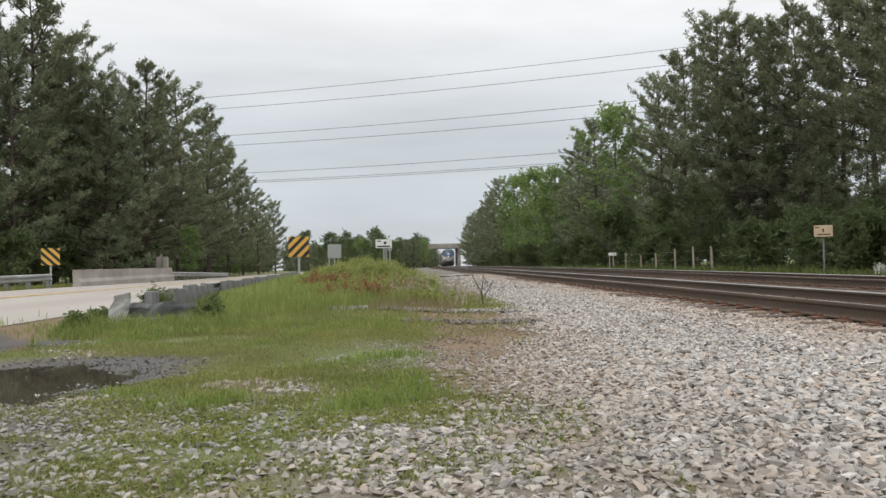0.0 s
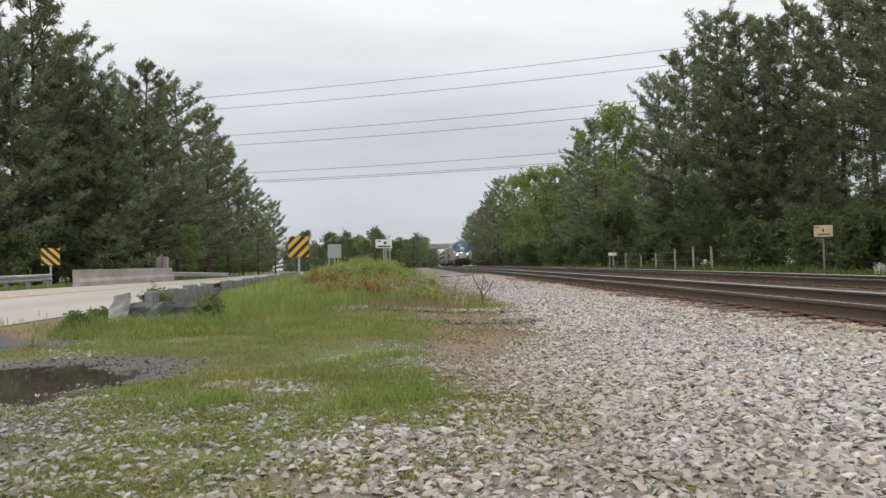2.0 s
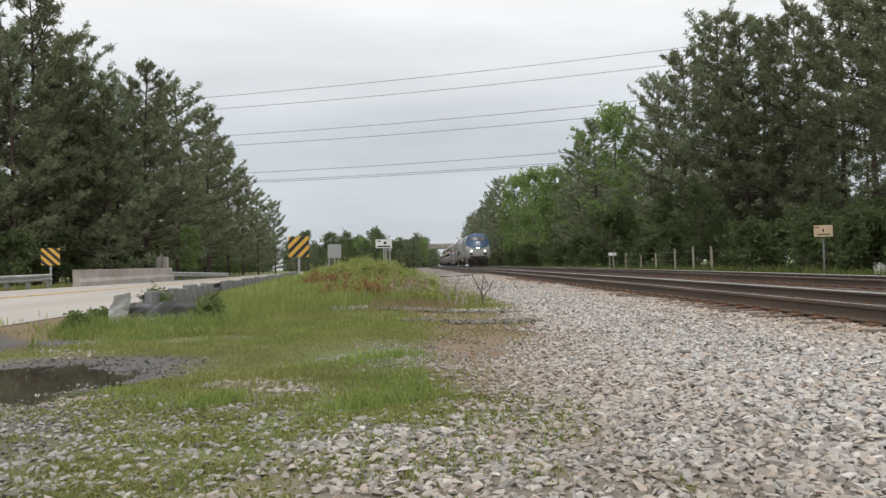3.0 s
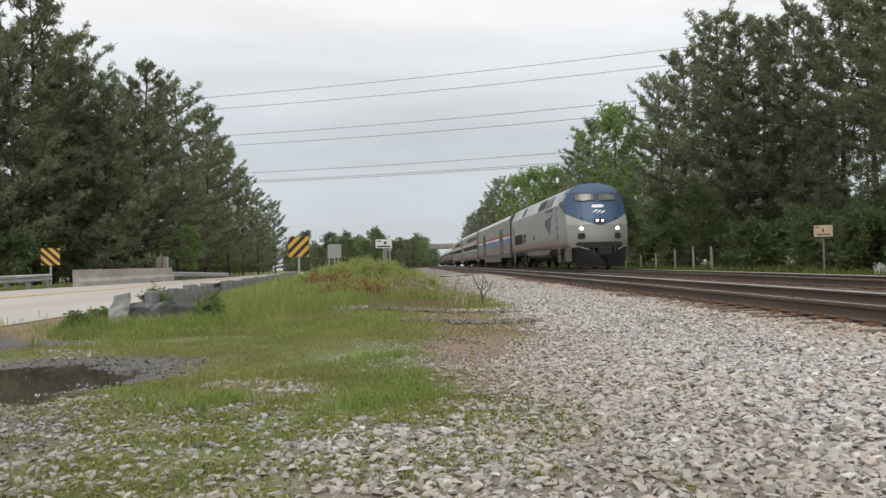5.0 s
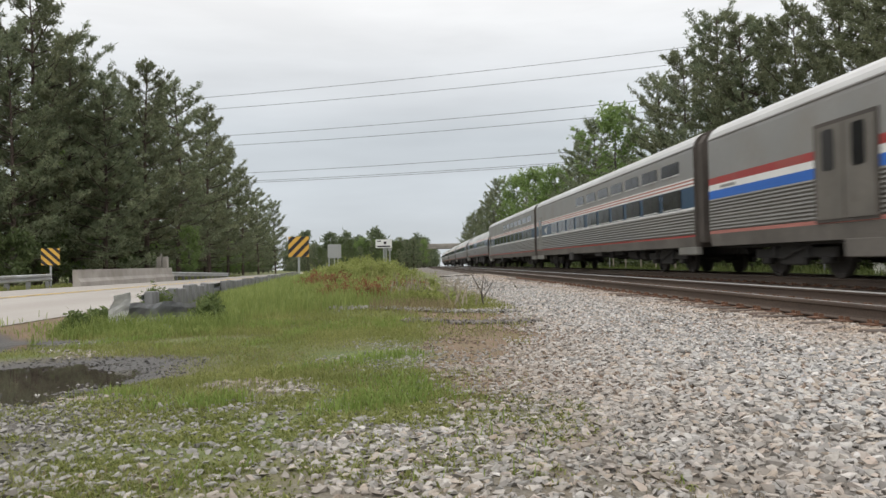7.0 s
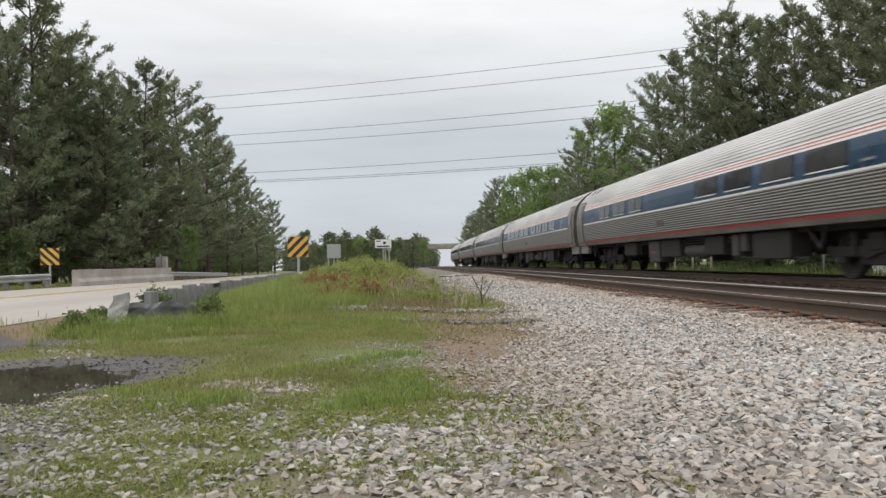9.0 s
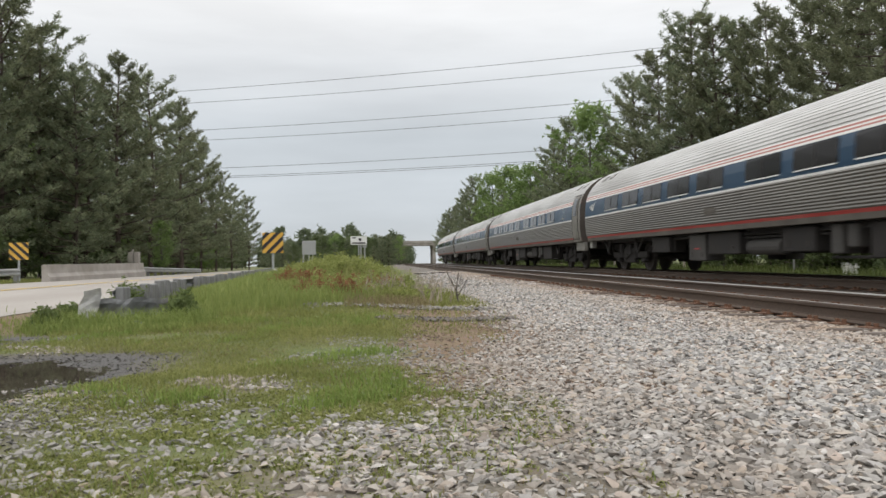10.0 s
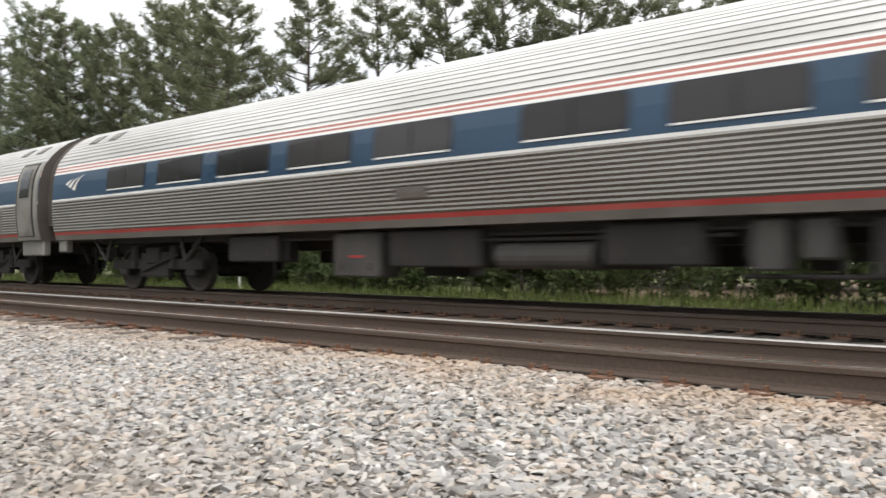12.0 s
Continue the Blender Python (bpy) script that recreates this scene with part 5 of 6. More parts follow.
def build_gravel():
    rs = np.random.RandomState(40)
    n = Nodes("ballast_stone", 0.9)
    r = n.island()
    ramp = n.t.nodes.new("ShaderNodeValToRGB")
    els = ramp.color_ramp.elements
    els[0].position, els[0].color = 0.0, (0.13, 0.127, 0.12, 1)
    els[1].position, els[1].color = 1.0, (0.66, 0.645, 0.62, 1)
    for p, c in ((0.22, (0.29, 0.28, 0.265)), (0.45, (0.43, 0.405, 0.37)), (0.60, (0.42, 0.345, 0.27)), (0.66, (0.34, 0.335, 0.335)), (0.85, (0.51, 0.49, 0.455)), (0.93, (0.45, 0.36, 0.30))):
        els.new(p).color = (*c, 1)
    n.t.links.new(r, ramp.inputs[0])
    gx = n.xyz()[0]
    rust = n.math("MULTIPLY", n.band(gx, 3.3, 4.5), n.band(n.noise(1.2, 4), 0.35, 0.7, 0.1, 0.9), clamp=True)
    c = n.mix(n.band(n.noise(70, 4), 0.35, 0.75, 0, 0.45), ramp.outputs[0], (0.27, 0.255, 0.24))
    c = n.mix(rust, c, (0.36, 0.25, 0.16))
    dust = n.math("MULTIPLY", n.band(gx, 2.4, 1.0), n.band(n.noise(1.6, 4), 0.35, 0.65, 0.1, 0.75), clamp=True)
    c = n.mix(dust, c, n.mix(n.band(n.noise(40, 3), 0.3, 0.7), (0.20, 0.155, 0.115), (0.31, 0.255, 0.20)))
    n.color(c).bump(n.noise(120, 3), 0.4, 0.004)

    def take(count, x0, x1, y0, y1, keep):
        x, y = rs.uniform(x0, x1, count), rs.uniform(y0, y1, count)
        k = keep(x, y)
        return x[k], y[k]

    def stony(x, y, gain=1.0):
        st, gr, di, mu = zones(x, y)
        return rs.uniform(0, 1, len(x)) < np.clip(st * gain, 0, 1)

    fan = lambda x, y: x > -0.60 * y - 0.8
    X, Y, S = [], [], []
    for count, box_, lo, hi in ((62000, (-3.4, 4.75, 0.3, 8.0), 0.018, 0.036), (52000, (-3, 4.75, 8.0, 20.0), 0.023, 0.043), (14000, (0.3, 5.2, 20, 45), 0.035, 0.06), (14000, (-1.0, 4.75, -7.0, 0.3), 0.03, 0.05)):
        x, y = take(count, *box_, lambda a, b: (fan(a, b) | (b < 0.3)) & stony(a, b))
        xx = x + bend(y)
        X.append(xx), Y.append(y), S.append(rs.uniform(lo, hi, len(x)) * rs.choice([0.75, 1.0, 1.0, 1.25], len(x)) * (1 + 0.30 * step(0.9, 2.2, x) * step(9, 5, y)))
    scatter_stones("ballast", "loose grey crushed stone ballast beside the track", np.concatenate(X), np.concatenate(Y), np.concatenate(S), n.m, sink=0.2, seed=41)
    strewn = plain("dusty_stone", (0.28, 0.265, 0.242), 0.95, var=0.35, scale=11, fine=60, bump=0.4)
    # strewn stones in grass, dirt and mud
    x, y = take(34000, -4.5, 1.6, 1.5, 11.0, lambda a, b: fan(a, b) & (rough_map(a, b, 0.4, 31) + 0.5 * rough_map(a, b, 1.1, 32) > rs.uniform(-0.3, 0.75, len(a)) - 0.42 * step(5.2, 3.2, b) + 0.75 * step(6.0, 7.6, b)))
    scatter_stones("strewn_stones", "grey stones strewn over grass and mud", x, y, rs.uniform(0.010, 0.033, len(x)) * (0.8 + 0.3 * step(5, 3, y)), strewn, sink=0.28, seed=42)
    x, y = take(9000, -5.0, -1.0, 2.6, 8.6, lambda a, b: fan(a, b) & (zones(a, b)[3] > 0.4))
    grit = plain("wet_grit", (0.105, 0.098, 0.09), 0.6, var=0.5, scale=9, fine=40)
    scatter_stones("wet_grit", "dark wet gravel round the puddle", x, y, rs.uniform(0.008, 0.022, len(x)), grit, sink=0.2, seed=45)
    x, y = take(16000, -0.1, 2.2, 3.8, 13.0, lambda a, b: (zones(a, b)[2] > 0.3) & (rs.uniform(0, 1, len(a)) < 0.25 + 0.5 * (rough_map(a, b, 0.3, 35) > 0.1)))
    scatter_stones("dirt_gravel", "fine gravel strewn over bare dirt", x, y, rs.uniform(0.008, 0.024, len(x)), plain("brown_grit", (0.21, 0.155, 0.115), 0.95, var=0.5, scale=6, fine=50, bump=0.3), sink=0.25, seed=46)
    # low ridges of pushed-up stones across the verge
    x1 = rs.uniform(-0.95, 1.8, 900) + rs.normal(0, 0.1, 900)
    y1 = 12.25 - 0.30 * np.clip(x1 - 0.2, 0, 3) ** 1.6 + 0.12 * rough_map(x1, x1, 0.3, 9) + rs.normal(0, 0.14, 900)
    x2 = rs.uniform(0.1, 1.85, 450)
    y2 = 9.75 + 0.15 * rough_map(x2, x2, 0.25, 8) + rs.normal(0, 0.10, 450)
    dark = plain("dark_debris", (0.17, 0.15, 0.135), 0.95, var=0.4, scale=5, fine=30)
    scatter_stones("stone_ridge", "low ridge of grey stones and dark debris", x1, y1, rs.uniform(0.02, 0.065, 900), strewn, sink=-0.1, seed=43)
    scatter_stones("debris_ridge", "low ridge of dark debris beside dirt", x2, y2, rs.uniform(0.02, 0.06, 450), dark, sink=-0.1, seed=44)


def blades(name, label, x, y, h, w, material, seed, bendy=0.35, z=None):
    """Grass: each blade two triangles, bent over."""
    rs = np.random.RandomState(seed)
    n = len(x)
    b = np.stack([x, y, (height(x, y) if z is None else z) - 0.01], 1)
    a = rs.uniform(0, 6.283, n)
    d = np.stack([np.cos(a), np.sin(a), np.zeros(n)], 1)
    s = np.stack([-np.sin(a), np.cos(a), np.zeros(n)], 1) * w[:, None] / 2
    up = np.array([0, 0, 1.0])
    k = rs.uniform(0.2, 1.0, n)[:, None] * bendy
    mid_ = b + up * h[:, None] * 0.6 + d * h[:, None] * k * 0.35
    tip = b + up * h[:, None] * (1 - 0.3 * k) + d * h[:, None] * k
    v = np.stack([b - s, b + s, mid_ + s * 0.7, mid_ - s * 0.7, tip], 1).reshape(-1, 3)
    o = np.arange(n)[:, None] * 5
    f = np.concatenate([o + [[0, 1, 2]], o + [[0, 2, 3]], o + [[3, 2, 4]]])
    return tagged(triangles(name, v, f, material), label, "grass", kind="stuff")


def build_grass():
    rs = np.random.RandomState(50)
    short = leafy("short_grass", (0.150, 0.180, 0.046), (0.355, 0.352, 0.13), 0.7, scale=1.3)
    tall = leafy("tall_grass", (0.165, 0.225, 0.055), (0.37, 0.41, 0.14), 0.7, scale=0.8)
    straw = leafy("dry_grass", (0.20, 0.16, 0.085), (0.36, 0.30, 0.17), 0.8, scale=0.8)
    fan = lambda x, y: (x > -0.60 * y - 0.5)

    def take(count, x0, x1, y0, y1, gain=1.0, power=1.0):
        x, y = rs.uniform(x0, x1, count), rs.uniform(y0, y1, count)
        st, gr, di, mu = zones(x, y)
        k = fan(x, y) & (rs.uniform(0, 1, count) < gain * (gr * (1 - 0.85 * di)) ** power) & (np.abs(x - road_mid(y)) > ROAD_HALF + 0.15)
        return x[k], y[k]

    x, y = take(225000, -5.2, 1.4, 1.6, 9.0)
    thin = rough_map(x, y, 0.25, 61) + 0.6 * rough_map(x, y, 0.9, 62) + rs.normal(0, 0.5, len(x)) > -0.35
    x, y = x[thin], y[thin]
    lush = np.clip(0.6 + 0.5 * rough_map(x, y, 0.7, 63), 0.2, 1.3) * (0.6 + 0.5 * step(3.0, 5.5, y))
    blades("short_grass", "short patchy green grass with stones", x, y, rs.uniform(0.03, 0.075, len(x)) * lush, rs.uniform(0.004, 0.008, len(x)), short, 51, 0.9)
    x, y = take(70000, -6.0, 2.0, 8.5, 20)
    blades("verge_grass", "green verge grass", x, y, rs.uniform(0.04, 0.11, len(x)), rs.uniform(0.007, 0.013, len(x)), short, 52, 0.7)
    # lush bright patches in the short grass
    x, y = take(90000, -3.2, 1.0, 2.6, 11.5, 1.0, 3.0)
    k = rough_map(x, y, 0.28, 81) + 0.9 * rough_map(x, y, 0.9, 82) + rs.normal(0, 0.25, len(x)) + 0.5 * step(-1.2, 0.2, x) * step(6.5, 4.5, y) > 0.62
    x, y = x[k], y[k]
    blades("lush_grass", "lush bright green tufts in the short grass", x, y, rs.uniform(0.04, 0.10, len(x)), rs.uniform(0.005, 0.010, len(x)), leafy("lush_grass", (0.13, 0.20, 0.042), (0.33, 0.41, 0.115), 0.7, scale=1.6), 74, 0.8)
    # tall grass round the broken barrier and on the mound
    x = np.concatenate([rs.normal(-3.35, 0.45, 2500), rs.uniform(-4.6, 0.2, 36000)])
    y = np.concatenate([rs.normal(10.0, 0.45, 2500), rs.uniform(10.2, 30, 36000)])
    k = (rs.uniform(0, 1, len(x)) < step(-0.4, 0.7, y - 9.6 - 0.9 * (x + 3.3)) * step(1.6, -1.0, x)) & fan(x, y) & (x > -3.2 - 0.075 * (y - 10) - 0.9)
    k |= np.arange(len(x)) < 2500
    x, y = x[k], y[k]
    blades("tall_grass", "tall green grass beside the broken guard rail", x, y, rs.uniform(0.18, 0.44, len(x)) * (0.55 + 0.45 * step(0.3, 1.4, x - (-3.3 - 0.078 * (y - 10)))) * (0.6 + 0.4 * step(10.5, 13.5, y)), rs.uniform(0.008, 0.016, len(x)), tall, 53, 0.6)
    x, y = take(150000, -2.9, 1.0, 1.9, 5.6, 1.0, 0.7)
    k = rough_map(x, y, 0.12, 67) + 0.8 * rough_map(x, y, 0.4, 68) + rs.normal(0, 0.35, len(x)) > 0.0
    x, y = x[k], y[k]
    blades("clover", "low leafy green ground cover among stones", x, y, rs.uniform(0.014, 0.042, len(x)), rs.uniform(0.006, 0.012, len(x)), short, 58, 1.5)
    x, y = take(26000, -4.5, 1.6, 1.6, 9.0, 1.0, 0.5)
    k = rough_map(x, y, 0.3, 65) + 0.7 * rough_map(x, y, 0.9, 66) > 0.35
    x, y = x[k], y[k]
    blades("dead_grass", "dry brown grass between the stones", x, y, rs.uniform(0.02, 0.05, len(x)), rs.uniform(0.004, 0.007, len(x)), straw, 57, 1.2)
    x, y = rs.uniform(-3.95, -1.9, 8200), rs.uniform(8.7, 9.98, 8200)
    k = rough_map(x, y, 0.2, 71) + 1.2 * (y - 9.2) + rs.normal(0, 0.3, len(x)) > 0.0
    x, y = x[k], y[k]
    blades("rank_grass", "rank green grass against the broken guard rail", x, y, rs.uniform(0.08, 0.32, len(x)) * (0.5 + 0.5 * step(9.0, 9.8, y)), rs.uniform(0.005, 0.011, len(x)), tall, 59, 0.8)
    # far bank beyond the tracks and far verge of the road
    x, y = rs.uniform(12.6, 18.5, 26000), rs.uniform(-2, 70, 26000)
    x = x + bend(y)
    blades("bank_weeds", "weedy green bank beyond the tracks", x, y, rs.uniform(0.15, 0.55, len(x)), rs.uniform(0.02, 0.05, len(x)), leafy("bank_weed_leaves", (0.08, 0.11, 0.03), (0.18, 0.21, 0.07), 0.7, scale=0.8), 54, 0.6)
    y = rs.uniform(20, 90, 9000)
    x = road_mid(y) - ROAD_HALF - rs.uniform(0.1, 3.0, 9000)
    blades("roadside_grass", "rough grass behind the road", x, y, rs.uniform(0.08, 0.25, 9000), rs.uniform(0.02, 0.04, 9000), short, 55, 0.6)
    x, y = rs.uniform(-0.4, 1.0, 5000), rs.uniform(11.8, 17, 5000)
    y2 = rs.uniform(13.0, 30, 15000)
    x2 = y2 * (-0.12 + rs.uniform(0, 1, 15000) * (0.175 - 0.023 * step(13.5, 19, y2)))
    k = rough_map(x2, y2, 0.5, 72) + rs.normal(0, 0.4, 15000) > -0.1
    blades("mound_grass", "tall seeding grass over the mound", x2[k], y2[k], rs.uniform(0.25, 0.60, k.sum()) * (0.6 + 0.4 * step(13, 17, y2[k])) * (0.5 + 0.5 * np.exp(-((x2[k] / y2[k] + 0.015) / 0.045) ** 2)), rs.uniform(0.008, 0.018, k.sum()), leafy("seeding_grass", (0.20, 0.22, 0.06), (0.42, 0.40, 0.17), 0.7, scale=0.6), 73, 0.6)
    blades("dry_grass", "dry straw-coloured stems on the mound", x, y, rs.uniform(0.06, 0.25, 5000), rs.uniform(0.005, 0.01, 5000), straw, 56, 0.9)


def build_weeds():
    rs = np.random.RandomState(60)
    green = leafy("weed_leaves", (0.185, 0.225, 0.055), (0.40, 0.42, 0.15), 0.65, scale=1.2)
    red = leafy("reddish_weeds", (0.20, 0.095, 0.05), (0.36, 0.17, 0.09), 0.7, scale=1.2)
    dull = leafy("dark_weed_leaves", (0.085, 0.115, 0.040), (0.20, 0.25, 0.09), 0.65, scale=1.2)
    stem = plain("weed_stem", (0.17, 0.14, 0.085), 0.9, var=0.3)
    twig = plain("dead_twig", (0.33, 0.28, 0.215), 0.9, var=0.3)

    def clump(x, y, h, w, leaves, label):
        t = thing("weed", label, "weed", pose(x, y, float(height(np.array([x]), np.array([y]))[0]), 0, 0, rs.uniform(0, 360)), "weeds on the mound")
        parts, cs = [], []
        for k in range(14):
            a, L = rs.uniform(0, 6.283), h * rs.uniform(0.6, 1.1)
            b = np.array([math.cos(a), math.sin(a), 0]) * w * rs.uniform(0.15, 1.0)
            p1 = b + np.array([0, 0, L])
            parts.append(cone_rows(b * 0.3, p1, 0.007, 0.003, 3))
            u = rs.uniform(0.15, 1.05, (22, 1))
            cs.append(b * 0.3 + (p1 - b * 0.3) * u + rs.normal(size=(22, 3)) * 0.06)
        v, f = stack(parts)
        s = triangles("stems", v, f, stem)
        s.parent = t
        c = np.concatenate(cs)
        v, f, _ = sprays(rs, c, np.zeros_like(c), 6, 0.070, 0.030, 0.1)
        o = triangles("leaves", v, f, leaves)
        o.parent = t

    for k in range(125):
        y = rs.uniform(13.6, 29)
        x = y * (-0.105 + rs.uniform(0, 1) * (0.155 - 0.030 * float(step(13.5, 19, np.array(y)))))
        red_here = -0.09 < x / y < 0.005 and y < 17.0 and rs.rand() < 0.42
        clump(x, y, rs.uniform(0.12, 0.50) * (0.65 if y < 17 else 1.30) * (0.5 + 0.5 * math.exp(-((x / y + 0.02) / 0.045) ** 2)) if not red_here else rs.uniform(0.16, 0.30), rs.uniform(0.3, 0.85), red if red_here else green, "reddish-brown weed clump on the mound" if red_here else "leafy green weed clump on the mound")
    for x, y, h in ((-3.68, 10.15, 0.16), (-3.45, 11.6, 0.40), (-3.3, 11.3, 0.3), (-3.8, 9.7, 0.12), (-2.45, 10.5, 0.22), (-2.55, 10.9, 0.30)):
        clump(x, y, h, 0.13, dull, "dark leafy weed beside the guard rail")
    blossom = leafy("white_blossom", (0.55, 0.55, 0.50), (0.75, 0.75, 0.72), 0.7)
    clump(16.05, 24.8, 0.6, 0.35, blossom, "shrub with small white blossoms beside the wood")
    bm = bmesh.new()
    rod(bm, (16.0, 21.9, -0.6), (16.0, 21.9, 0.25), 0.035, seg=8)
    tagged(shaped("marker_post", bm, plain("white_post_paint", (0.6, 0.6, 0.57), 0.7)), "thin white marker post beside the wood", "post")
    # dead brush on the mound, bare sapling, branch
    for x, y, n_, h in ((0.35, 14.3, 18, 0.55), (0.9, 14.8, 16, 0.5), (-0.1, 13.6, 10, 0.4), (1.1, 13.4, 14, 0.45), (1.2, 16.5, 14, 0.5)):
        t = thing("dead_brush", "pale dead brush twigs on the mound", "brush", pose(x, y, float(height(np.array([x]), np.array([y]))[0])), "dead brush")
        parts = []
        for k in range(n_):
            a = rs.uniform(0, 6.283)
            p = np.array([rs.normal(0, 0.18), rs.normal(0, 0.18), 0])
            q = p + np.array([math.cos(a) * 0.35, math.sin(a) * 0.35, 1.0]) * h * rs.uniform(0.5, 1.0) * np.array([1.3, 1.3, 1])
            parts.append(cone_rows(p, q, 0.010, 0.004, 4))
            for j in range(2):
                m = p + (q - p) * rs.uniform(0.4, 0.8)
                parts.append(cone_rows(m, m + rs.normal(0, 0.12, 3) + np.array([0, 0, 0.1]), 0.005, 0.002, 3))
        v, f = stack(parts)
        b = triangles("tangle", v, f, twig)
        b.parent = t
    x, y = 1.58, 13.8
    t = thing("bare_sapling", "small bare dark sapling on the gravel", "sapling", pose(x, y, float(height(np.array([x]), np.array([y]))[0])))
    dark_bark = plain("sapling_bark", (0.10, 0.085, 0.07), 0.9)
    limbs = [("stem", (0, 0, -0.05), (-0.03, 0, 0.24), 0.02, 0.016), ("branch", (-0.03, 0, 0.22), (-0.20, 0.05, 0.58), 0.013, 0.006), ("branch", (-0.03, 0, 0.22), (0.01, 0.0, 0.54), 0.013, 0.006), ("branch", (0.0, 0, 0.14), (0.19, 0, 0.46), 0.010, 0.005)]
    for k in range(18):
        p = np.array([rs.uniform(-0.1, 0.15), rs.uniform(-0.08, 0.08), rs.uniform(0.12, 0.42)])
        limbs.append(("twig", p, p + np.array([rs.normal(0, 0.09), rs.normal(0, 0.06), rs.uniform(0.06, 0.16)]), 0.004, 0.002))
    for nm, p, q, r0, r1 in limbs:
        v, f = cone_rows(p, q, r0, r1, 5)
        triangles(nm, v, f, dark_bark).parent = t
    bm = bmesh.new()
    for k in range(16):
        a, b = rs.uniform(0, 1), rs.uniform(0.5, 1.3)
        p = (2.9 + 1.3 * a, 40 - 3.0 * a + rs.normal(0, 0.4), -0.20 + rs.uniform(0, 0.16))
        rod(bm, p, (p[0] + b * rs.choice([-0.6, 0.8]), p[1] + rs.normal(0, 0.5), p[2] + rs.uniform(-0.06, 0.08)), 0.05, 0.025, 6)
    o = shaped("fallen_branch", bm, plain("dark_wood", (0.07, 0.06, 0.05), 0.9))
    tagged(o, "heap of dark fallen branches lying on the gravel", "branch")


def build_puddles():
    n = Nodes("muddy_water", 0.03)
    n.color(n.mix(n.band(n.noise(1.5, 3), 0.3, 0.7), (0.040, 0.034, 0.025), (0.075, 0.064, 0.048)))
    n.b.inputs["Specular IOR Level"].default_value = 0.35
    n.bump(n.noise(6, 2), 0.03, 0.004)
    for x, y, a, b, z in ((-2.9, 5.6, 1.7, 1.8, -0.311), (-3.95, 8.25, 0.6, 0.65, -0.302)):
        bm = bmesh.new()
        vs = [bm.verts.new((x + a * math.cos(t) * (1 + 0.1 * math.sin(3 * t)), y + b * math.sin(t) * (1 + 0.08 * math.sin(5 * t)), z)) for t in np.linspace(0, 2 * math.pi, 40, endpoint=False)]
        bm.faces.new(vs)
        tagged(shaped("puddle", bm, n.m), "dark muddy rain puddle in the verge", "puddle", kind="structure")


# ---- roadside things ----
W_BEAM = ((0.0, 0.155), (0.03, 0.14), (0.08, 0.115), (0.08, 0.055), (0.0, 0.02), (0.0, -0.02), (0.08, -0.055), (0.08, -0.115), (0.03, -0.14), (0.0, -0.155))


def w_beam(path, face=1):
    """A guard-rail beam along points (x, y, z of its middle), ribs towards +x if face is 1."""
    bm = bmesh.new()
    rings = []
    for i, p in enumerate(path):
        a, b = Vector(path[max(0, i - 1)]), Vector(path[min(len(path) - 1, i + 1)])
        d = (b - a).normalized()
        side = Vector((d.y, -d.x, 0)).normalized() * face
        rings.append([bm.verts.new(Vector(p) + side * u + Vector((0, 0, w))) for u, w in W_BEAM])
    for p, q in zip(rings, rings[1:]):
        for k in range(len(W_BEAM) - 1):
            bm.faces.new((p[k], q[k], q[k + 1], p[k + 1]))
    bmesh.ops.recalc_face_normals(bm, faces=bm.faces)
    bmesh.ops.solidify(bm, geom=bm.faces[:], thickness=0.006)
    return bm


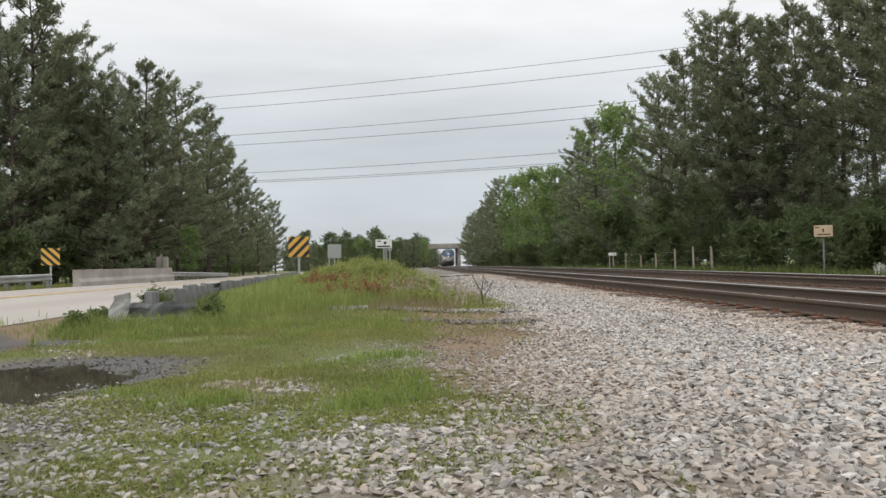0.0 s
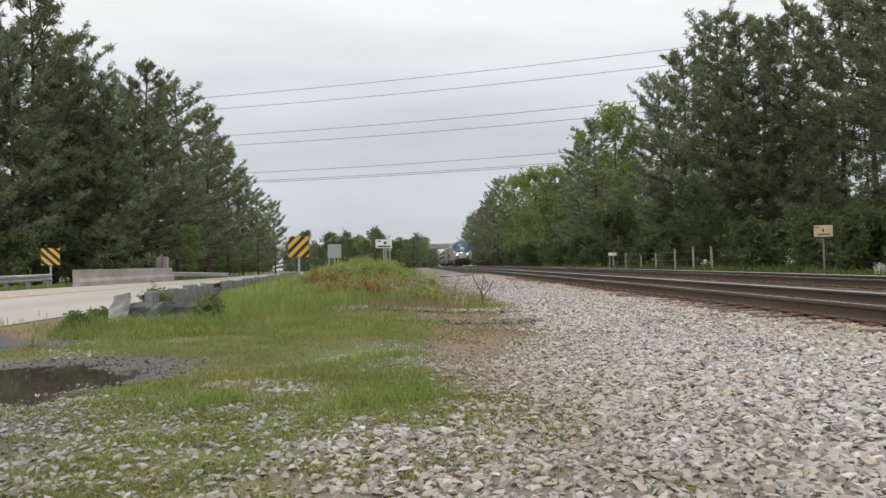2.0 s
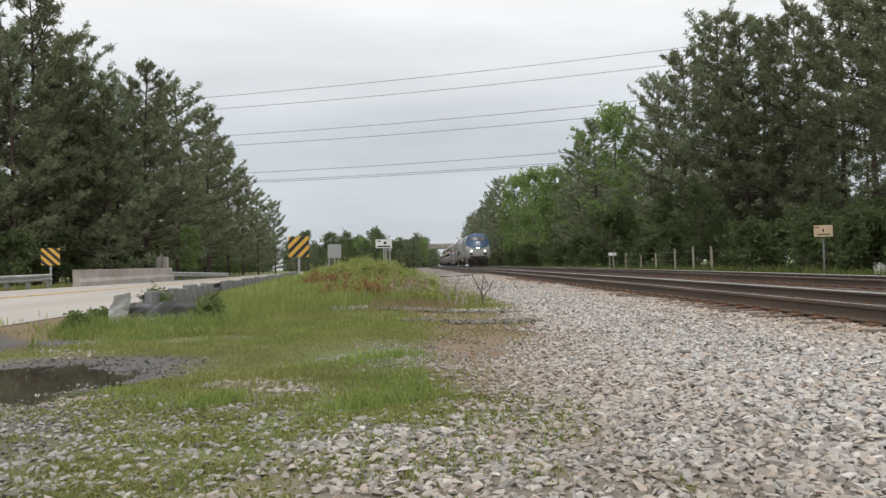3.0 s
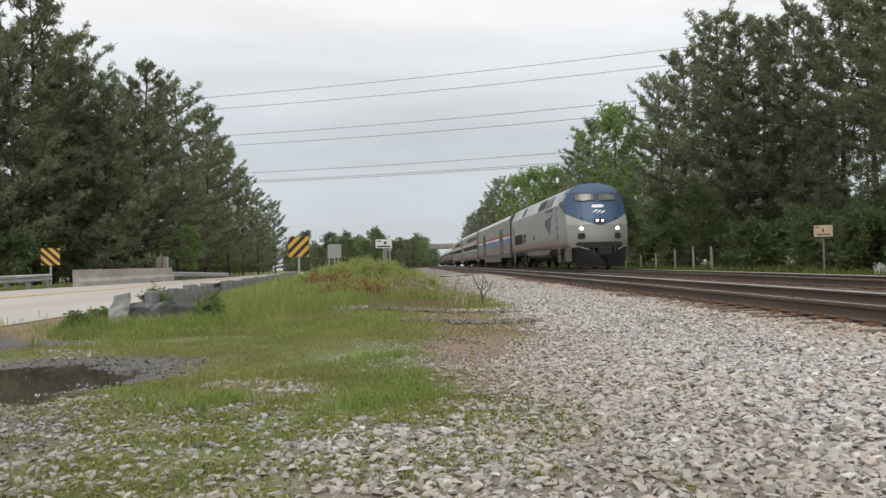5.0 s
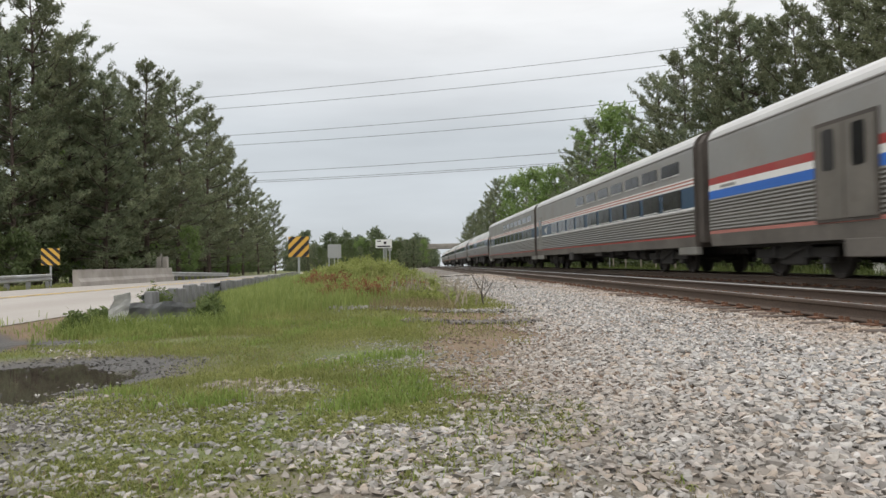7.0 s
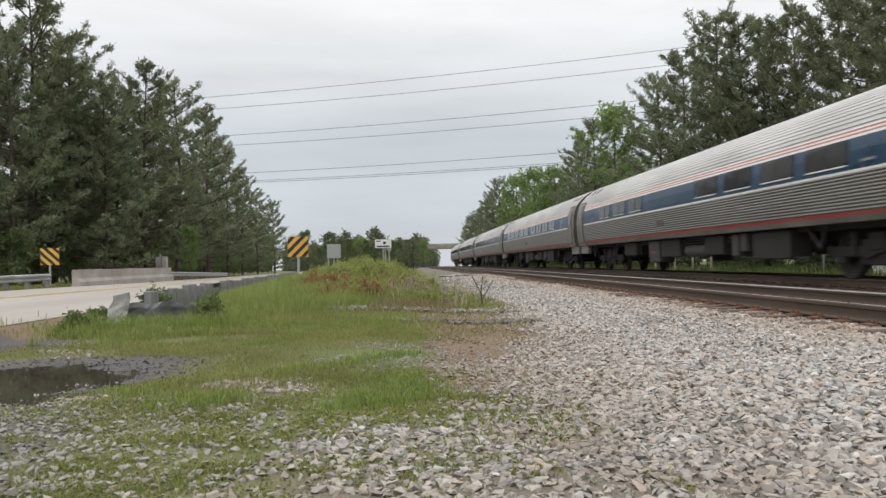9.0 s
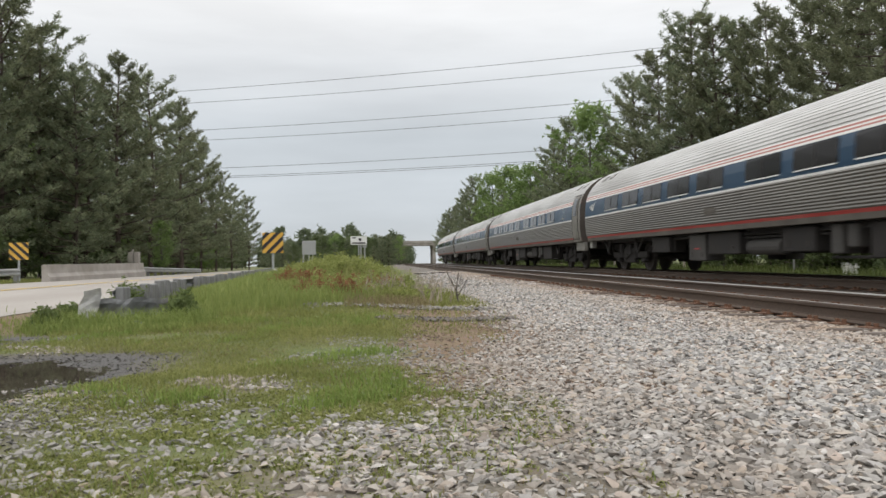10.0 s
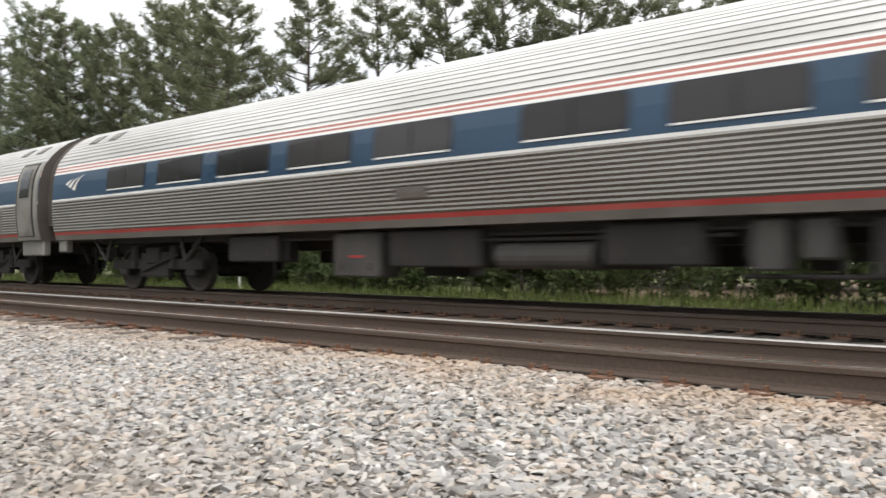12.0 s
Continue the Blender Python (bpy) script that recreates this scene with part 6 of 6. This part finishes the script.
def build_roadside():
    galv = plain("galvanised_steel", (0.42, 0.43, 0.43), 0.5, 0.6, var=0.18, scale=1.5, fine=25, bump=0.05, dirt=(0.30, 0.28, 0.25))
    dull = plain("weathered_galvanised_steel", (0.17, 0.175, 0.18), 0.7, 0.3, var=0.3, scale=2.0, fine=25, bump=0.1, dirt=(0.13, 0.10, 0.075))
    timber = plain("grey_weathered_timber", (0.20, 0.20, 0.20), 0.95, var=0.3, scale=3, fine=40, bump=0.4, dist=0.006, stretch=(3, 3, 0.4))
    conc = plain("weathered_concrete", (0.36, 0.33, 0.30), 0.95, var=0.18, scale=0.9, fine=25, bump=0.3, dist=0.006, dirt=(0.20, 0.18, 0.15))
    gz = lambda x, y: float(height(np.array([float(x)]), np.array([float(y)]))[0])

    # near guard rail, seen from behind, its end crumpled
    g = thing("guard_rail", "old grey guard rail with timber posts and a crumpled end", "guard rail", group="guard rails")
    line = lambda y: -3.30 - 0.078 * (y - 10.1)
    path = [(line(y), y, 0.02 + 0.0025 * (y - 11)) for y in np.arange(11.0, 62, 1.5)]
    part("beam", w_beam(path, -1), dull, g)
    rs = np.random.RandomState(9)
    for k in range(36):
        y = 11.0 + k * 0.62 + rs.uniform(-0.08, 0.08) + (0.02 * k * k if k > 8 else 0)
        x = line(y) + 0.06
        bm = bmesh.new()
        w = rs.uniform(0.10, 0.17)
        box(bm, -0.035, 0.075, -w, w, gz(x, y) - 0.15, 0.19 + 0.0025 * (y - 11) + rs.uniform(-0.03, 0.03), 0.012)
        p = part("post", bm, timber, g)
        p.matrix_basis = pose(x, y, 0, rs.uniform(-3, 3), rs.uniform(-3, 3), rs.uniform(-6, 6))
    # folded-back end of the beam: crumpled sheet and pale end plate
    bm = bmesh.new()
    rows = []
    for i, t in enumerate(np.linspace(0, 1, 12)):
        cx, cy = -3.36 + 0.72 * t, 10.0 + 0.6 * t + 0.06 * math.sin(9 * t)
        row = []
        for j, u in enumerate(np.linspace(0, 1, 7)):
            b = 0.015 * math.sin(3.0 * u * math.pi) + 0.03 * math.sin(8 * t + 1.5 * u) + rs.uniform(-0.012, 0.012)
            row.append(bm.verts.new((cx + 0.3 * b, cy - b + 0.06 * u, -0.30 + (0.40 - 0.05 * (1 - t) ** 2 - 0.06 * t + 0.02 * math.sin(13 * t)) * u)))
        rows.append(row)
    for p, q in zip(rows, rows[1:]):
        for j in range(6):
            bm.faces.new((p[j], q[j], q[j + 1], p[j + 1]))
    bmesh.ops.solidify(bm, geom=bm.faces[:], thickness=0.008)
    part("crumpled_end", bm, plain("scuffed_steel", (0.25, 0.255, 0.26), 0.65, 0.2, var=0.35, scale=3, fine=25, dirt=(0.14, 0.12, 0.10)), g, "crumpled grey steel beam end")
    bm = bmesh.new()
    rows = []
    for t in np.linspace(0, 1, 9):
        rows.append([bm.verts.new((-3.46 + 0.05 * math.sin(5 * t + 2.2) + (0.15 + 0.06 * math.sin(3.1 * t)) * u + rs.uniform(-0.012, 0.012), 9.80 + 0.10 * math.sin(2.5 * t) + 0.12 * u * t + rs.uniform(-0.02, 0.02), -0.30 + 0.47 * t - 0.05 * u * t * math.sin(4 * t))) for u in (0, 0.35, 0.7, 1.0)])
    for p, q in zip(rows, rows[1:]):
        for j in range(3):
            bm.faces.new((p[j], q[j], q[j + 1], p[j + 1]))
    bmesh.ops.solidify(bm, geom=bm.faces[:], thickness=0.01)
    part("end_plate", bm, plain("pale_scuffed_steel", (0.62, 0.61, 0.60), 0.6, 0.1, var=0.2, scale=6, fine=30, dirt=(0.2, 0.19, 0.18)), g, "pale scuffed end plate")
    bm = boxes((-0.06, 0.06, -0.04, 0.04, 0.0, 0.10), bevel=0.02)
    r = part("broken_block", bm, timber, g)
    r.matrix_basis = pose(-2.72, 9.55, -0.28, 10, 25, 30)

    # guard rails on the far side of the road, concrete bridge wall between them
    for pts, nm in (([(-15.6, y, 0.15 + 0.012 * (y - 20)) for y in np.arange(14, 38.6, 1.9)], 0), ([(-15.3 - 0.012 * (y - 55) ** 1.3, y, 0.34 - 0.010 * (y - 55)) for y in np.arange(55.0, 78, 2.0)], 1)):
        g = thing("guard_rail", "galvanised guard rail along the far road edge", "guard rail", group="guard rails")
        part("beam", w_beam(pts, 1), galv, g)
        for x, y, z in pts[::1]:
            bm = boxes((x - 0.20, x - 0.02, y - 0.07, y + 0.07, gz(x, y) - 0.2, z + 0.12), bevel=0.01)
            part("post", bm, timber, g)
    wall = thing("bridge_wall", "weathered concrete bridge parapet beside the road", "parapet")
    bm = bmesh.new()
    sec = ((-0.15, -0.4), (0.22, -0.4), (0.22, 0.10), (0.10, 0.28), (0.08, 0.70), (-0.15, 0.70))
    a = [bm.verts.new((-15.1 + u, 38.4, w - 0.02)) for u, w in sec]
    b = [bm.verts.new((-15.1 + u, 54.4, w + 0.08)) for u, w in sec]
    for i in range(len(sec)):
        j = (i + 1) % len(sec)
        bm.faces.new((a[i], a[j], b[j], b[i]))
    bm.faces.new(a), bm.faces.new(b)
    bmesh.ops.recalc_face_normals(bm, faces=bm.faces)
    part("parapet", bm, conc, wall)
    for dx in (-0.33, 0.05):
        part("end_post", boxes((-15.5 + dx, -15.5 + dx + 0.34, 53.6, 54.0, -0.4, 1.52), bevel=0.03), conc, wall)
    part("post_cap", boxes((-15.62, -15.5, 53.75, 53.87, 1.52, 1.72), bevel=0.02), conc, wall)

    # signs
    yellow = plain("yellow_sign_face", (0.66, 0.38, 0.06), 0.5, var=0.08, scale=3, bump=0.0)
    black = plain("black_sign_paint", (0.025, 0.02, 0.02), 0.6, var=0.2)
    white = plain("white_sign_face", (0.68, 0.68, 0.66), 0.5, var=0.06, scale=3, bump=0.0)
    tan = plain("faded_tan_sign_face", (0.52, 0.39, 0.26), 0.6, var=0.12, scale=3, bump=0.0)
    back = plain("bare_sign_back", (0.33, 0.335, 0.33), 0.55, 0.3, var=0.08)

    def hazard(x, y, zc, s, down_right, turn):
        t = thing("hazard_marker", "square yellow and black striped hazard marker on a post", "road sign", pose(x, y, 0, 0, 0, turn), "hazard markers")
        p = part("panel", boxes((-s / 2, s / 2, -0.012, 0.012, zc - s / 2, zc + s / 2), bevel=0.004), yellow, t)
        for k in range(-3, 3):
            # slanting stripes clipped to the square
            bm = bmesh.new()
            poly = []
            c, w = (k + 0.5) * s * 0.48, s * 0.115
            pts = []
            for q in (c - w, c + w):
                e0, e1 = max(-s / 2, -s / 2 - q), min(s / 2, s / 2 - q)
                pts.append((e0, e0 + q, e1, e1 + q))
            (a0, b0, a1, b1), (c0, d0, c1, d1) = pts
            if a1 <= a0 or c1 <= c0:
                continue
            ring = [(a0, b0), (a1, b1), (c1, d1), (c0, d0)]
            if (a1 >= s / 2 - 1e-6) != (c1 >= s / 2 - 1e-6):
                ring.insert(2, (s / 2, s / 2))
            if (a0 <= -s / 2 + 1e-6) != (c0 <= -s / 2 + 1e-6):
                ring.append((-s / 2, -s / 2))
            sx = -1 if down_right else 1
            bm.faces.new([bm.verts.new((sx * u, -0.017, zc + v)) for u, v in ring])
            bmesh.ops.recalc_face_normals(bm, faces=bm.faces)
            bmesh.ops.solidify(bm, geom=bm.faces[:], thickness=0.003)
            part("stripe", bm, black, p)
        part("post", boxes((-0.04, 0.04, 0.014, 0.06, gz(x, y) - 0.3, zc + s / 2 - 0.05)), galv, t)

    hazard(-3.44, 29.0, 1.28, 0.74, False, 4)
    hazard(-15.75, 37.2, 1.29, 0.78, True, 14)

    def plate(name, label, x, y, zc, w, h, mat_, posts, turn=0, bars=(), post_mat=None):
        t = thing(name, label, "sign", pose(x, y, 0, 0, 0, turn))
        p = part("panel", boxes((-w / 2, w / 2, -0.012, 0.012, zc - h / 2, zc + h / 2), bevel=0.004), mat_, t)
        for bx, bz, bw, bh in bars:
            part("lettering_bar", boxes((bx - bw / 2, bx + bw / 2, -0.017, -0.0135, zc + bz - bh / 2, zc + bz + bh / 2)), black, p)
        for px_, lean in posts:
            bm = bmesh.new()
            rod(bm, (px_ + lean, 0.04, gz(x, y) - 0.3), (px_, 0.04, zc + h / 2 - 0.04), 0.03)
            part("post", bm, post_mat or galv, t)

    plate("sign_back", "plain grey back of a road sign on braced posts", -2.51, 34.0, 1.20, 0.58, 0.60, back, ((0.0, 0.0), (0.18, -0.1), (-0.2, -0.12)))
    plate("railway_sign", "white railway notice sign with black lettering on a post", -0.34, 30.0, 1.36, 0.62, 0.32, white, ((0.0, 0.0), (0.08, 0.0)), 0, ((-0.18, 0.10, 0.16, 0.04), (0.05, 0.03, 0.10, 0.10), (0.0, -0.10, 0.5, 0.05)))
    plate("small_plate", "small grey plate behind the notice sign", -0.12, 30.5, 1.18, 0.16, 0.18, back, ((0.0, 0.0),))
    plate("trespass_sign", "faded tan notice sign on a post beside the wood", 15.89, 28.0, 1.44, 0.63, 0.42, tan, ((0.0, 0.0),), -28, ((-0.2, 0.13, 0.15, 0.04), (0.0, 0.02, 0.05, 0.12), (0.02, -0.13, 0.45, 0.04)), timber)
    plate("small_sign", "small white sign on a post beside the fence", 15.5, 54.6, 1.05, 0.55, 0.2, white, ((-0.2, 0.0),), -20, ((0.1, 0.0, 0.2, 0.05),))

    # fence posts with wire
    f = thing("fence", "line of weathered wooden fence posts with thin wire", "fence")
    ys = (37.6, 40.0, 42.7, 46.0, 48.9, 52.3, 55.4)
    tops = (1.14, 1.18, 1.12, 0.95, 0.88, 1.10, 1.12)
    wood = plain("fence_post_wood", (0.30, 0.26, 0.21), 0.9, var=0.25, scale=3, fine=30, stretch=(2, 2, 0.3))
    for y, z in zip(ys, tops):
        bm = bmesh.new()
        rod(bm, (15.5 + bend(y), y, -0.9), (15.5 + bend(y) - 0.03, y, z), 0.065, 0.055, 7)
        part("post", bm, wood, f)
    for z in (0.5, 0.95):
        for a, b in zip(ys, ys[1:]):
            part("wire", rod(bmesh.new(), (15.5 + bend(a), a, z), (15.5 + bend(b), b, z), 0.0035, seg=4), galv, f)

    # road bridge over the line, far off
    br = thing("overpass", "grey concrete road bridge over the railway", "bridge")
    yb = 245.0
    part("deck", boxes((9, 60, yb, yb + 11, 6.15, 7.0), bevel=0.05), conc, br)
    part("parapet", boxes((9, 60, yb - 0.2, yb + 0.1, 6.9, 7.6)), conc, br)
    for x in (8.6, 20.8):
        part("pier_cap", boxes((x - 0.6, x + 0.6, yb + 0.5, yb + 10.5, 5.5, 6.2), bevel=0.05), conc, br)
        for q in (1.5, 5.5, 9.5):
            bm = bmesh.new()
            rod(bm, (x, yb + q, -0.8), (x, yb + q, 5.6), 0.55, seg=14)
            part("pier", bm, conc, br)
    bm = bmesh.new()
    for s, x0, far in ((-1, 4.0, 16), (1, 33.0, 60)):
        v = [bm.verts.new(p) for p in ((x0, yb - 1, -0.6), (x0, yb + 12, -0.6), (x0 + s * 9, yb + 12, 6.2), (x0 + s * 9, yb - 1, 6.2), (x0 + s * far, yb - 1, 6.2), (x0 + s * far, yb + 12, 6.2), (x0 + s * far, yb - 14, -0.6), (x0, yb - 8, -0.6))]
        bm.faces.new((v[0], v[1], v[2], v[3]))
        bm.faces.new((v[3], v[2], v[5], v[4]))
        bm.faces.new((v[7], v[0], v[3]))
        bm.faces.new((v[7], v[3], v[4], v[6]))
    bmesh.ops.recalc_face_normals(bm, faces=bm.faces)
    part("embankment", bm, plain("embankment_grass", (0.10, 0.125, 0.05), 0.95, var=0.4, scale=0.3, fine=3), br)

    # power line across the railway
    pl = thing("power_line", "thin dark power cables high across the railway", "power line")
    dark = plain("cable", (0.10, 0.10, 0.105), 0.6, var=0.1, bump=0.0)
    for a, b, sag in ((( -29.8, 122, 27.1), (37.0, 104, 29.2), 1.0), ((-25.6, 122, 25.5), (35.4, 104, 26.9), 1.0), ((-25.2, 122, 21.3), (29.0, 104, 21.9), 0.8), ((-24.0, 122, 19.8), (28.2, 104, 20.2), 0.8), ((-22.2, 122, 15.5), (23.0, 104, 15.4), 0.5), ((-21.9, 122, 14.25), (22.2, 104, 14.0), 0.45), ((-21.9, 122, 14.0), (20.3, 104, 13.65), 0.45)):
        a, b = Vector(a), Vector(b)
        bm = bmesh.new()
        pts = []
        for t in np.linspace(-0.6, 1.6, 23):
            p = a + (b - a) * t
            p.z += -4 * sag * t * (1 - t) * 0.35
            pts.append(p)
        tube(bm, pts, 0.034)
        part("cable", bm, dark, pl)


# ---- build ----
build_ground()
build_road()
build_tracks()
CARS = build_train()
build_woods()
build_gravel()
build_grass()
build_weeds()
build_puddles()
build_roadside()


# ---- motion ----
SPEED, AT_ZERO = 31.6, 42.0 + 31.6 * 5.5     # the gap behind the locomotive at 0 s


def motions():
    for car, along in CARS:
        rows = []
        for k in range(13):
            y = AT_ZERO - SPEED * k + along
            a, b = float(grade(y - 9.0)), float(grade(y + 9.0))
            rows.append((float(k), pose(TRACK_B + bend(y), y, (a + b) / 2, math.degrees(math.atan((b - a) / 18.0)), 0, -math.degrees(math.atan(CURVE * y)))))
        walk(car, rows)


motions()
